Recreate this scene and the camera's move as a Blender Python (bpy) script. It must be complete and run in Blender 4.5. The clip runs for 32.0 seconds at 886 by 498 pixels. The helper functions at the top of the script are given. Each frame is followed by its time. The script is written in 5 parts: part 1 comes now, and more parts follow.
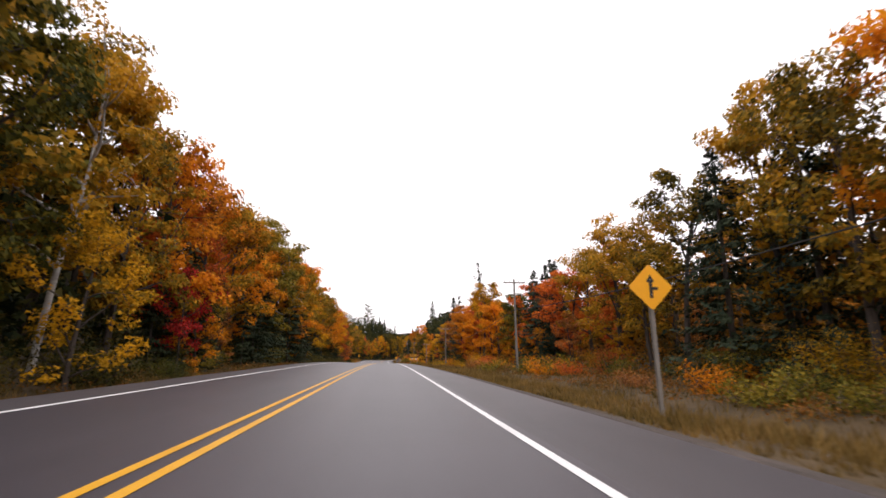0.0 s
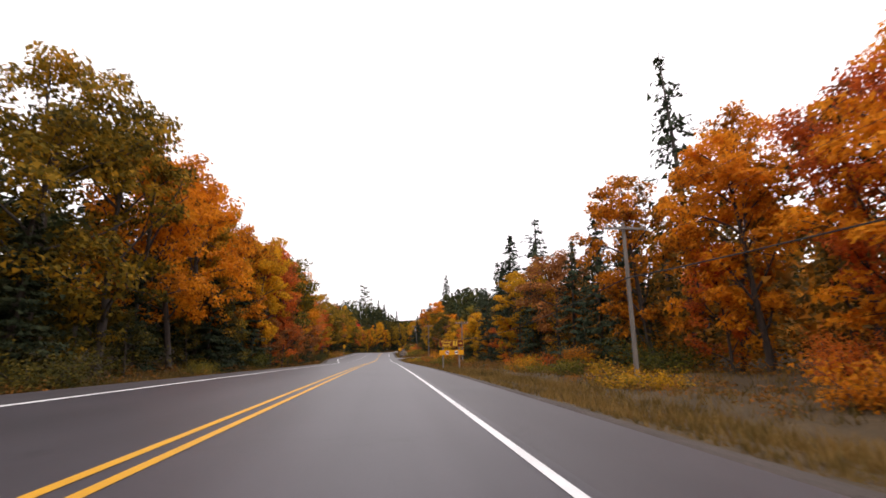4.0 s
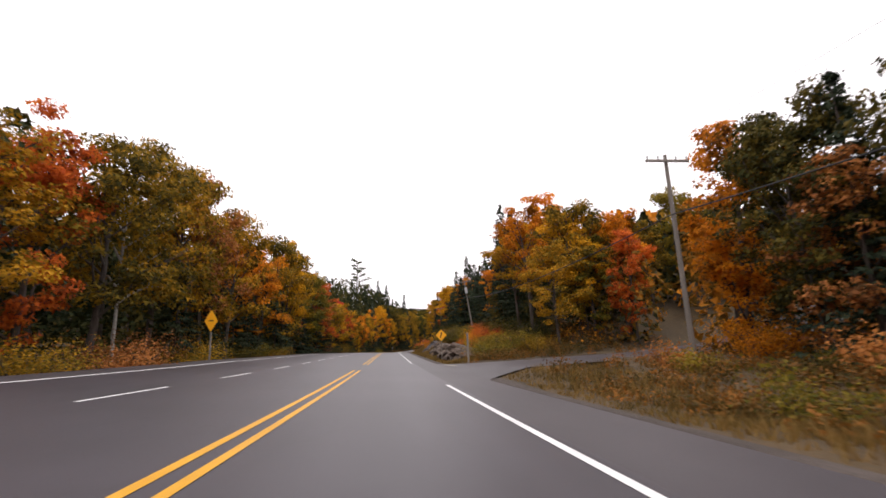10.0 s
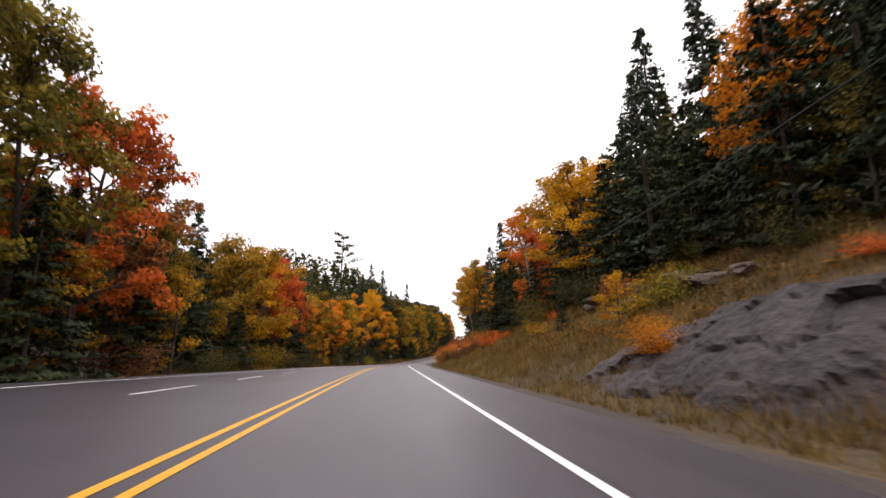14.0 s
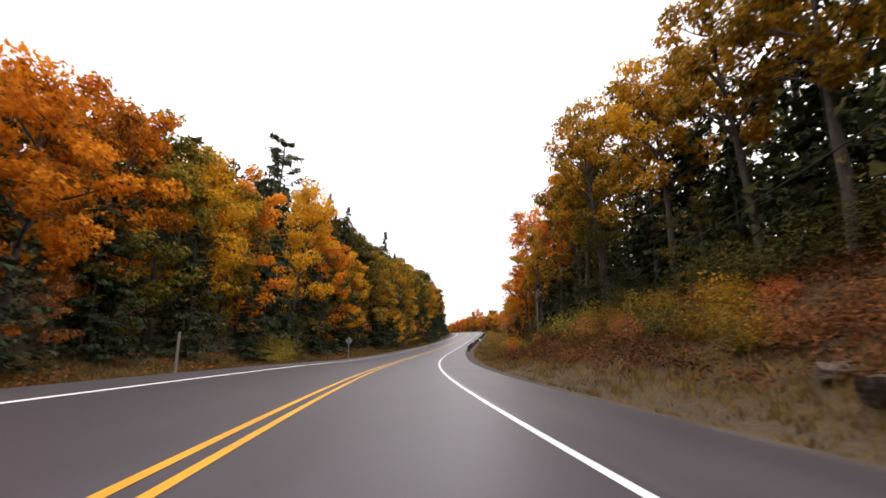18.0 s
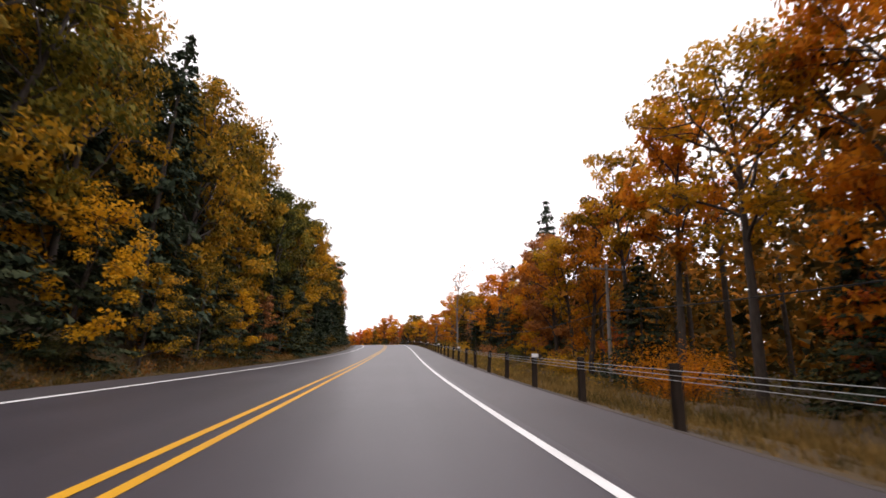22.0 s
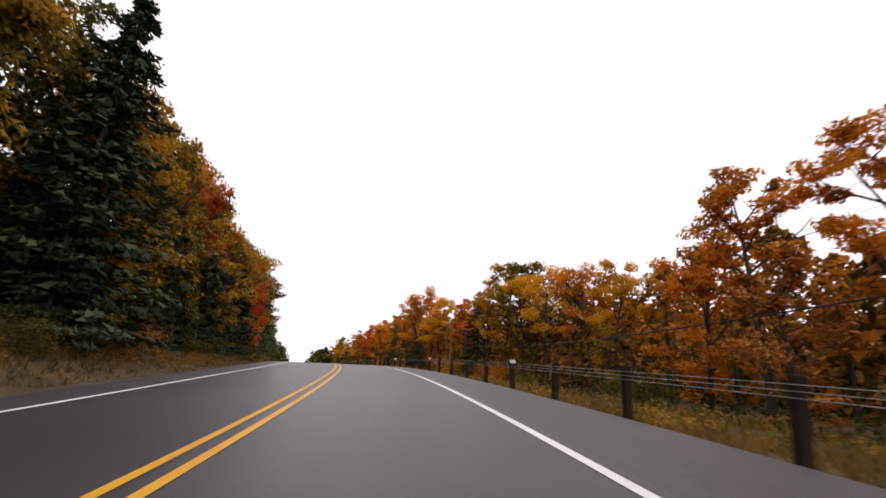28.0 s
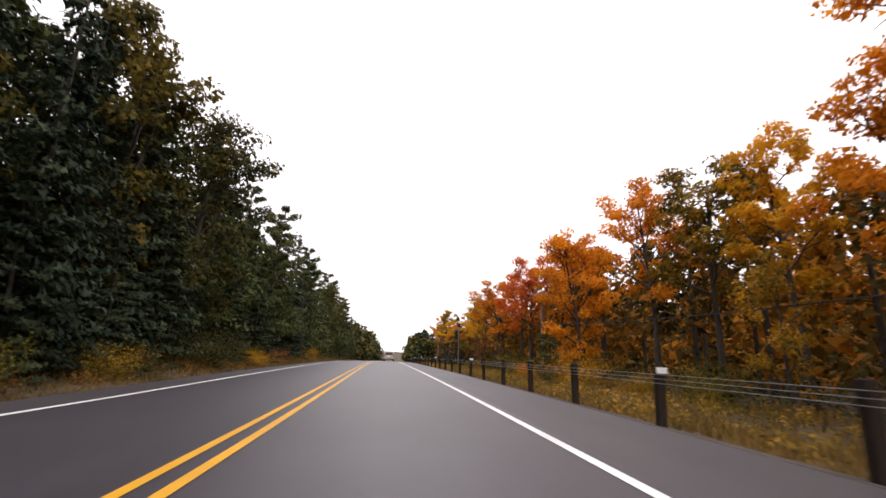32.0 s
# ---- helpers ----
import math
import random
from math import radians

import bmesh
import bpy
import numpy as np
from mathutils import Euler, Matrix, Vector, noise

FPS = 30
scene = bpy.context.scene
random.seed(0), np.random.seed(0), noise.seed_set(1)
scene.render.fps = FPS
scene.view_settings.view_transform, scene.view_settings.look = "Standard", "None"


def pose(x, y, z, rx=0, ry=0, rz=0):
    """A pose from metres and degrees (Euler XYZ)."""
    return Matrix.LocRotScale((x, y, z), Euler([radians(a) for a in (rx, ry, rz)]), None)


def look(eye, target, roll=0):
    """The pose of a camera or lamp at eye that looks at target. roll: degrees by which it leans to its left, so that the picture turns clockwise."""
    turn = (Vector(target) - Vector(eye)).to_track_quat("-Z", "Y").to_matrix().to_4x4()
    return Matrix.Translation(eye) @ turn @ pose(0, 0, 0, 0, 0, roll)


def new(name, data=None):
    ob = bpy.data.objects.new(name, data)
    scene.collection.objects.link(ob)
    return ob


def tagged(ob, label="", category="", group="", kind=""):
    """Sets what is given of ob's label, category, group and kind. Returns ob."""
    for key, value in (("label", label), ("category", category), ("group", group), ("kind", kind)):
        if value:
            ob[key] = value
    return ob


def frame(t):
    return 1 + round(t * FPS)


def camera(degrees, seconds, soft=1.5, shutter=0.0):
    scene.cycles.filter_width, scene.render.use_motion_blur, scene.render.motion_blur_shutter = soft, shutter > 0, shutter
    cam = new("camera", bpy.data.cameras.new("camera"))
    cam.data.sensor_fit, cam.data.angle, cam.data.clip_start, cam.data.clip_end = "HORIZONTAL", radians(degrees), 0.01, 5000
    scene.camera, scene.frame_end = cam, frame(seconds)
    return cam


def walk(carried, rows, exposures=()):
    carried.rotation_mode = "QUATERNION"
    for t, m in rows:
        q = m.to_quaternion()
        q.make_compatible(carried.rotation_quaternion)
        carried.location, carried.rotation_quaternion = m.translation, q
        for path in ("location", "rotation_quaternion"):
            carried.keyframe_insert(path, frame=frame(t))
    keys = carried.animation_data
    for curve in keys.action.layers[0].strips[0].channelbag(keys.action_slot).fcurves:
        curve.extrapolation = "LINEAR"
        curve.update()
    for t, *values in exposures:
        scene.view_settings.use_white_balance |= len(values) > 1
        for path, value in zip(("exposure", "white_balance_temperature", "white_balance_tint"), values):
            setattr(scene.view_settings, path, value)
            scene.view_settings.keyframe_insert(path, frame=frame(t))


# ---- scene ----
cam = camera(86.9, 32.0, soft=1.6, shutter=0.14)
PATH = [
    (0.0, pose(2.00, 0.01, 0.950, 102.66, 0.42, -6.42)),
    (0.5, pose(2.02, 10.37, 0.968, 102.65, 0.62, -6.53)),
    (1.0, pose(2.05, 20.70, 0.977, 102.60, 0.83, -6.59)),
    (1.5, pose(2.08, 31.00, 0.964, 102.41, 1.11, -6.52)),
    (2.0, pose(2.09, 41.28, 0.918, 102.19, 1.35, -6.44)),
    (2.5, pose(2.10, 51.52, 0.841, 102.00, 1.43, -6.48)),
    (3.0, pose(2.11, 61.74, 0.736, 101.84, 1.37, -6.51)),
    (3.5, pose(2.12, 71.94, 0.609, 101.71, 1.15, -6.44)),
    (4.0, pose(2.11, 82.11, 0.462, 101.60, 0.85, -6.32)),
    (4.5, pose(2.08, 92.28, 0.300, 101.53, 0.53, -6.17)),
    (5.0, pose(2.02, 102.47, 0.124, 101.47, 0.26, -6.00)),
    (5.5, pose(1.95, 112.68, -0.070, 101.37, 0.12, -5.79)),
    (6.0, pose(1.84, 122.91, -0.285, 101.26, 0.12, -5.60)),
    (6.5, pose(1.67, 133.16, -0.521, 101.15, 0.29, -5.52)),
    (7.0, pose(1.49, 143.44, -0.773, 101.09, 0.57, -5.45)),
    (7.5, pose(1.30, 153.75, -1.031, 101.11, 0.88, -5.30)),
    (8.0, pose(1.10, 164.08, -1.281, 101.18, 1.23, -5.19)),
    (8.5, pose(0.88, 174.40, -1.519, 101.24, 1.60, -5.22)),
    (9.0, pose(0.68, 184.67, -1.740, 101.34, 1.94, -5.36)),
    (9.5, pose(0.52, 194.91, -1.936, 101.52, 2.20, -5.64)),
    (10.0, pose(0.41, 205.11, -2.098, 101.73, 2.38, -5.92)),
    (10.5, pose(0.34, 215.27, -2.222, 101.93, 2.45, -6.07)),
    (11.0, pose(0.29, 225.40, -2.309, 102.15, 2.48, -6.14)),
    (11.5, pose(0.25, 235.48, -2.352, 102.45, 2.52, -6.16)),
    (12.0, pose(0.21, 245.52, -2.346, 102.72, 2.53, -6.15)),
    (12.5, pose(0.16, 255.55, -2.309, 102.81, 2.48, -6.14)),
    (13.0, pose(0.11, 265.58, -2.259, 102.83, 2.39, -6.13)),
    (13.5, pose(0.06, 275.61, -2.206, 102.82, 2.28, -6.13)),
    (14.0, pose(0.02, 285.65, -2.158, 102.76, 2.12, -6.17)),
    (14.5, pose(-0.01, 295.68, -2.122, 102.65, 1.87, -6.24)),
    (15.0, pose(-0.03, 305.73, -2.107, 102.51, 1.57, -6.36)),
    (15.5, pose(-0.02, 315.77, -2.117, 102.34, 1.24, -6.56)),
    (16.0, pose(0.04, 325.82, -2.158, 102.15, 0.92, -6.84)),
    (16.5, pose(0.16, 335.86, -2.231, 101.96, 0.60, -7.16)),
    (17.0, pose(0.34, 345.91, -2.335, 101.80, 0.31, -7.69)),
    (17.5, pose(0.67, 355.95, -2.461, 101.71, 0.09, -8.67)),
    (18.0, pose(1.20, 365.97, -2.597, 101.67, -0.11, -9.95)),
    (18.5, pose(1.97, 375.98, -2.731, 101.67, -0.34, -11.54)),
    (19.0, pose(3.03, 385.95, -2.856, 101.75, -0.60, -13.28)),
    (19.5, pose(4.38, 395.90, -2.947, 102.00, -0.98, -14.98)),
    (20.0, pose(6.02, 405.81, -2.986, 102.35, -1.36, -16.68)),
    (20.5, pose(7.96, 415.67, -2.959, 102.79, -1.68, -18.47)),
    (21.0, pose(10.18, 425.48, -2.852, 103.28, -1.97, -20.11)),
    (21.5, pose(12.67, 435.26, -2.659, 103.80, -2.18, -21.34)),
    (22.0, pose(15.35, 445.00, -2.376, 104.31, -2.42, -22.31)),
    (22.5, pose(18.18, 454.71, -2.007, 104.72, -2.77, -23.11)),
    (23.0, pose(21.12, 464.41, -1.571, 105.07, -3.22, -23.61)),
    (23.5, pose(24.11, 474.11, -1.070, 105.39, -3.87, -23.68)),
    (24.0, pose(27.11, 483.83, -0.523, 105.63, -4.52, -23.53)),
    (24.5, pose(30.08, 493.57, 0.044, 105.68, -4.98, -23.35)),
    (25.0, pose(33.02, 503.32, 0.612, 105.68, -5.30, -23.08)),
    (25.5, pose(35.90, 513.10, 1.180, 105.78, -5.44, -22.71)),
    (26.0, pose(38.71, 522.91, 1.757, 105.84, -5.41, -22.21)),
    (26.5, pose(41.43, 532.74, 2.321, 105.72, -5.18, -21.58)),
    (27.0, pose(44.01, 542.62, 2.856, 105.53, -4.84, -20.71)),
    (27.5, pose(46.41, 552.56, 3.353, 105.31, -4.44, -19.42)),
    (28.0, pose(48.56, 562.57, 3.808, 105.06, -3.99, -17.89)),
    (28.5, pose(50.42, 572.59, 4.211, 104.77, -3.47, -16.16)),
    (29.0, pose(51.97, 582.57, 4.557, 104.43, -2.98, -14.38)),
    (29.5, pose(53.23, 592.49, 4.836, 104.02, -2.58, -12.73)),
    (30.0, pose(54.19, 602.35, 5.042, 103.58, -2.26, -11.10)),
    (30.5, pose(54.85, 612.13, 5.179, 103.13, -2.09, -9.31)),
    (31.0, pose(55.21, 621.83, 5.245, 102.74, -1.94, -7.70)),
    (31.5, pose(55.35, 631.43, 5.258, 102.54, -1.64, -6.60)),
    (32.0, pose(55.33, 640.93, 5.242, 102.42, -1.32, -5.83)),
]
EXPOSURES = [(t, stops, 6700, 15) for t, stops in ((0, 0.0), (11, 0.05), (13, 0.18), (15, 0.27), (17, 0.34), (18.5, 0.3), (21, 0.08), (23, 0.0), (24, -0.12), (25.3, -0.3), (28, -0.33), (29.5, -0.1), (31, 0.03), (32, 0.08))]
walk(cam, PATH, EXPOSURES)


# ---- the road's line ----
# centre line: distance along it, then heading (degrees to the left of +y), grade (degrees up) and lean of the surface to the right
HEADING = [(-60.0, 0.18), (0.0, 0.18), (20.7, 0.16), (41.3, 0.13), (61.7, 0.04), (82.1, 0.23), (102.4, 0.56), (122.9, 0.56), (143.4, 0.37), (164.1, 0.69), 
           (184.7, 0.77), (205.1, 0.55), (225.4, 0.62), (245.5, 0.49), (265.6, 0.35), (285.6, 0.22), (305.7, -0.16), (325.8, -0.66), (346.0, -1.53), (366.1, -3.50), 
           (386.3, -6.82), (406.5, -10.25), (426.7, -13.50), (447.0, -15.52), (467.3, -17.00), (487.6, -17.22), (508.0, -16.99), (528.3, -16.04), (548.7, -14.53), (569.0, -11.73), 
           (589.2, -7.96), (609.0, -4.51), (628.5, -1.50), (647.5, 0.46), (666.3, 1.24), (685.2, 1.17), (704.1, 0.69), (723.0, 0.04), (741.9, -0.61), (1000.0, -0.61)]
GRADE = [(-60.0, 0.14), (0.0, 0.14), (20.7, 0.08), (41.3, -0.33), (61.7, -0.68), (82.1, -0.92), (102.4, -1.05), (122.9, -1.26), (143.4, -1.44), (164.1, -1.34), 
           (184.7, -1.18), (205.1, -0.79), (225.4, -0.37), (245.5, 0.20), (265.6, 0.31), (285.6, 0.24), (305.7, -0.01), (325.8, -0.37), (346.0, -0.72), (366.1, -0.85), 
           (386.3, -0.77), (406.5, -0.17), (426.7, 0.76), (447.0, 1.78), (467.3, 2.55), (487.6, 3.11), (508.0, 3.16), (528.3, 3.32), (548.7, 3.01), (569.0, 2.54), 
           (589.2, 1.91), (609.0, 1.06), (628.5, 0.22), (647.5, -0.10), (666.3, -0.20), (685.2, -0.38), (704.1, -0.64), (723.0, -0.95), (741.9, -1.27), (1000.0, -1.27)]
LEAN = [(-60.0, 0.42), (0.0, 0.42), (20.7, 0.83), (41.3, 1.35), (61.7, 1.37), (82.1, 0.85), (102.4, 0.26), (122.9, 0.12), (143.4, 0.57), (164.1, 1.23), 
           (184.7, 1.94), (205.1, 2.38), (225.4, 2.48), (245.5, 2.53), (265.6, 2.39), (285.6, 2.12), (305.7, 1.57), (325.8, 0.92), (346.0, 0.31), (366.1, -0.11), 
           (386.3, -0.60), (406.5, -1.36), (426.7, -1.97), (447.0, -2.42), (467.3, -3.22), (487.6, -4.52), (508.0, -5.30), (528.3, -5.41), (548.7, -4.84), (569.0, -3.99), 
           (589.2, -2.98), (609.0, -2.26), (628.5, -1.94), (647.5, -1.32), (666.3, -0.80), (685.2, -0.37), (704.1, -0.03), (723.0, 0.26), (741.9, 0.53), (1000.0, 0.00)]
# rise of the left half at its edge line, in metres
LEFT_RISE = [(-60, 0.0), (30, 0.0), (50, 0.08), (75, 0.15), (100, 0.13), (135, 0.05), (160, 0.0), (180, -0.03), (199, 0.06), (220, 0.21), (240, 0.33), (260, 0.29), (281, 0.27),
             (300, 0.2), (355, 0.23), (375, 0.24), (395, 0.28), (415, 0.17), (436, 0.1), (456, 0.06), (477, -0.04), (517, -0.12), (570, -0.16), (600, -0.11), (620, -0.02), (640, 0.02), (660, -0.04), (1000, 0.0)]
LEFT_LANE = [(-60, 4.7), (130, 4.7), (158, 4.9), (200, 9.1), (305, 9.1), (335, 5.3), (355, 4.7), (1000, 4.7)]
STEP = 2.0


def centre_line():
    s = np.arange(-60, 1000 + STEP, STEP)
    smooth = np.hanning(13) / np.hanning(13).sum()

    def curve(table):
        return np.convolve(np.pad(np.interp(s, *zip(*table)), 6, mode="edge"), smooth, "valid")

    h, g, lean = np.radians(curve(HEADING)), np.tan(np.radians(curve(GRADE))), np.tan(np.radians(curve(LEAN)))
    x, y, z = (np.concatenate([[0], np.cumsum((f[:-1] + f[1:]) / 2 * STEP)]) for f in (-np.sin(h), np.cos(h), g))
    zero = int(60 / STEP)
    return s, x - x[zero], y - y[zero], z - z[zero], h, g, lean


S, CX, CY, CZ, CH, CG, CL = centre_line()


def place(s, d, up=0.0):
    """World place: s along the yellow line, d to its right, up over the road's middle."""
    x, y, z, h = (np.interp(s, S, c) for c in (CX, CY, CZ, CH))
    return np.stack([x + np.cos(h) * d, y + np.sin(h) * d, z + up + 0 * d], -1)


def road_up(s, d):
    """Crown and lean of the road's surface."""
    lean = np.interp(s, S, CL)
    crown = np.clip(1 - np.abs(lean) / 0.05, 0, 1)
    rise = np.interp(s, *zip(*LEFT_RISE)) / np.interp(s, *zip(*LEFT_LANE))
    return -0.02 * np.abs(d) * crown - lean * np.clip(d, -11.5, 8) + rise * np.clip(-np.asarray(d), 0, 11.5)

# ---- light: an overcast autumn day ----
world = bpy.data.worlds.new("overcast_sky")
scene.world = world
world.use_nodes = True
wn, wl = world.node_tree.nodes, world.node_tree.links
wn.clear()
sky = wn.new("ShaderNodeTexSky")
sky.sky_type, sky.sun_disc = "NISHITA", False
sky.sun_elevation, sky.sun_rotation = radians(48), radians(200)
sky.dust_density, sky.air_density = 4.0, 1.0
veil = wn.new("ShaderNodeMixRGB")
veil.inputs[0].default_value = 0.93
veil.inputs[2].default_value = (14.6, 14.3, 14.6, 1)
wl.new(sky.outputs[0], veil.inputs[1])
glow = wn.new("ShaderNodeBackground")
glow.inputs[1].default_value = 0.1
wl.new(veil.outputs[0], glow.inputs[0])
wout = wn.new("ShaderNodeOutputWorld")
wl.new(glow.outputs[0], wout.inputs[0])
sun = new("sun", bpy.data.lights.new("sun", "SUN"))
sun.data.energy, sun.data.angle, sun.data.color = 1.3, radians(25), (1.0, 0.97, 0.92)
sun.matrix_world = look((0, 0, 60), (-8, 22, 0))


# ---- materials ----
def blank(name):
    m = bpy.data.materials.new(name)
    m.use_nodes = True
    t = m.node_tree
    t.nodes.clear()
    return m, t.nodes, t.links


def ramp_of(nodes, stops):
    r = nodes.new("ShaderNodeValToRGB")
    e = r.color_ramp.elements
    while len(e) < len(stops):
        e.new(0.5)
    for k, (p, c) in zip(e, stops):
        k.position, k.color = p, (*c, 1)
    return r


def noise_of(nodes, links, coords, scale, detail=4.0, rough=0.55, stretch=None):
    n = nodes.new("ShaderNodeTexNoise")
    n.inputs["Scale"].default_value, n.inputs["Detail"].default_value, n.inputs["Roughness"].default_value = scale, detail, rough
    if stretch:
        mp = nodes.new("ShaderNodeMapping")
        mp.inputs["Scale"].default_value = stretch
        links.new(coords, mp.inputs[0])
        coords = mp.outputs[0]
    links.new(coords, n.inputs["Vector"])
    return n


def surface(name, stops, scale=1.0, fine=30.0, rough=0.85, bump=0.3, metal=0.0, depth=0.02, world_space=True, mix=0.5, spec=0.4, stretch=None):
    """A grained surface: two scales of noise run through a colour ramp, with relief."""
    m, n, l = blank(name)
    if world_space:
        co = n.new("ShaderNodeNewGeometry").outputs["Position"]
    else:
        co = n.new("ShaderNodeTexCoord").outputs["Object"]
    big, small = noise_of(n, l, co, scale, 5, 0.6, stretch), noise_of(n, l, co, fine, 3, 0.6, stretch)
    blend = n.new("ShaderNodeMix")
    blend.inputs[0].default_value = mix
    l.new(big.outputs[0], blend.inputs[2]), l.new(small.outputs[0], blend.inputs[3])
    r = ramp_of(n, stops)
    l.new(blend.outputs[0], r.inputs[0])
    b = n.new("ShaderNodeBsdfPrincipled")
    b.inputs["Roughness"].default_value, b.inputs["Metallic"].default_value = rough, metal
    b.inputs["Specular IOR Level"].default_value = spec
    l.new(r.outputs[0], b.inputs["Base Color"])
    if bump:
        bp = n.new("ShaderNodeBump")
        bp.inputs["Strength"].default_value, bp.inputs["Distance"].default_value = bump, depth
        l.new(small.outputs[0], bp.inputs["Height"])
        l.new(bp.outputs[0], b.inputs["Normal"])
    o = n.new("ShaderNodeOutputMaterial")
    l.new(b.outputs[0], o.inputs[0])
    return m


def foliage(name, tones, clump=0.5, through_light=0.24, rough=0.7, gloss=0.1):
    """Leaves in three tones that change from bough to bough, from leaf to leaf and from tree to tree."""
    m, n, l = blank(name)
    co = n.new("ShaderNodeTexCoord").outputs["Object"]
    info, geo = n.new("ShaderNodeObjectInfo"), n.new("ShaderNodeNewGeometry")
    shift = n.new("ShaderNodeVectorMath")
    shift.operation = "MULTIPLY_ADD"
    shift.inputs[1].default_value = (37, 61, 23)
    l.new(info.outputs["Random"], shift.inputs[0]), l.new(co, shift.inputs[2])
    big = noise_of(n, l, shift.outputs[0], clump, 3, 0.6)
    a = n.new("ShaderNodeMath")
    a.operation, a.inputs[1].default_value = "MULTIPLY_ADD", 0.34
    l.new(geo.outputs["Random Per Island"], a.inputs[0]), l.new(big.outputs[0], a.inputs[2])
    c = n.new("ShaderNodeMath")
    c.operation, c.inputs[1].default_value = "MULTIPLY_ADD", 0.22
    l.new(info.outputs["Random"], c.inputs[0]), l.new(a.outputs[0], c.inputs[2])
    r = ramp_of(n, [(0.52, tones[0]), (0.72, tones[1]), (0.98, tones[2])])
    l.new(c.outputs[0], r.inputs[0])
    d, tr, mx = n.new("ShaderNodeBsdfPrincipled"), n.new("ShaderNodeBsdfTranslucent"), n.new("ShaderNodeMixShader")
    d.inputs["Roughness"].default_value, d.inputs["Specular IOR Level"].default_value = rough, gloss
    mx.inputs[0].default_value = through_light
    l.new(r.outputs[0], d.inputs["Base Color"]), l.new(r.outputs[0], tr.inputs[0])
    l.new(d.outputs[0], mx.inputs[1]), l.new(tr.outputs[0], mx.inputs[2])
    o = n.new("ShaderNodeOutputMaterial")
    l.new(mx.outputs[0], o.inputs[0])
    return m


def plain(name, colour, rough=0.5, metal=0.0, grain=0.06):
    lo, hi = (tuple(v * (1 - grain) for v in colour), tuple(min(1, v * (1 + grain)) for v in colour))
    m = surface(name, [(0.3, lo), (0.7, hi)], 3.0, 60.0, rough, 0.05, metal, 0.002, False)
    return m


def asphalt(name, dark, light, rough):
    """Rolled asphalt: fine stone grain, long streaks along the lane, worn patches and a few cracks."""
    m, n, l = blank(name)
    lane, pos = n.new("ShaderNodeTexCoord").outputs["UV"], n.new("ShaderNodeNewGeometry").outputs["Position"]
    streak, patch, grain = noise_of(n, l, lane, 1.0, 4, 0.6, (1.5, 0.018, 1)), noise_of(n, l, pos, 0.22, 4, 0.6), noise_of(n, l, pos, 55, 3, 0.7)
    add = n.new("ShaderNodeMath")
    add.operation, add.inputs[1].default_value = "MULTIPLY_ADD", 0.75
    l.new(streak.outputs[0], add.inputs[0]), l.new(patch.outputs[0], add.inputs[2])
    more = n.new("ShaderNodeMath")
    more.operation, more.inputs[1].default_value = "MULTIPLY_ADD", 0.5
    l.new(grain.outputs[0], more.inputs[0]), l.new(add.outputs[0], more.inputs[2])
    r = ramp_of(n, [(0.0, dark), (1.0, light)])
    fit = n.new("ShaderNodeMapRange")
    fit.inputs[1].default_value, fit.inputs[2].default_value = 0.8, 1.45
    l.new(more.outputs[0], fit.inputs[0]), l.new(fit.outputs[0], r.inputs[0])
    wob = noise_of(n, l, pos, 0.7, 4, 0.6)
    bend = n.new("ShaderNodeVectorMath")
    bend.operation, bend.inputs[1].default_value = "MULTIPLY_ADD", (2.5, 2.5, 0)
    l.new(wob.outputs["Color"], bend.inputs[0]), l.new(pos, bend.inputs[2])
    cell = n.new("ShaderNodeTexVoronoi")
    cell.feature = "DISTANCE_TO_EDGE"
    cell.inputs["Scale"].default_value = 0.09
    l.new(bend.outputs[0], cell.inputs["Vector"])
    crack = n.new("ShaderNodeMapRange")
    crack.inputs[1].default_value, crack.inputs[2].default_value, crack.inputs[3].default_value = 0.0005, 0.002, 0.6
    l.new(cell.outputs[0], crack.inputs[0])
    mul = n.new("ShaderNodeMixRGB")
    mul.blend_type, mul.inputs[0].default_value = "MULTIPLY", 1.0
    l.new(r.outputs[0], mul.inputs[1]), l.new(crack.outputs[0], mul.inputs[2])
    b = n.new("ShaderNodeBsdfPrincipled")
    b.inputs["Roughness"].default_value, b.inputs["Specular IOR Level"].default_value = rough, 0.4
    l.new(mul.outputs[0], b.inputs["Base Color"])
    bp = n.new("ShaderNodeBump")
    bp.inputs["Strength"].default_value, bp.inputs["Distance"].default_value = 0.35, 0.006
    l.new(grain.outputs[0], bp.inputs["Height"]), l.new(bp.outputs[0], b.inputs["Normal"])
    l.new(b.outputs[0], n.new("ShaderNodeOutputMaterial").inputs[0])
    return m


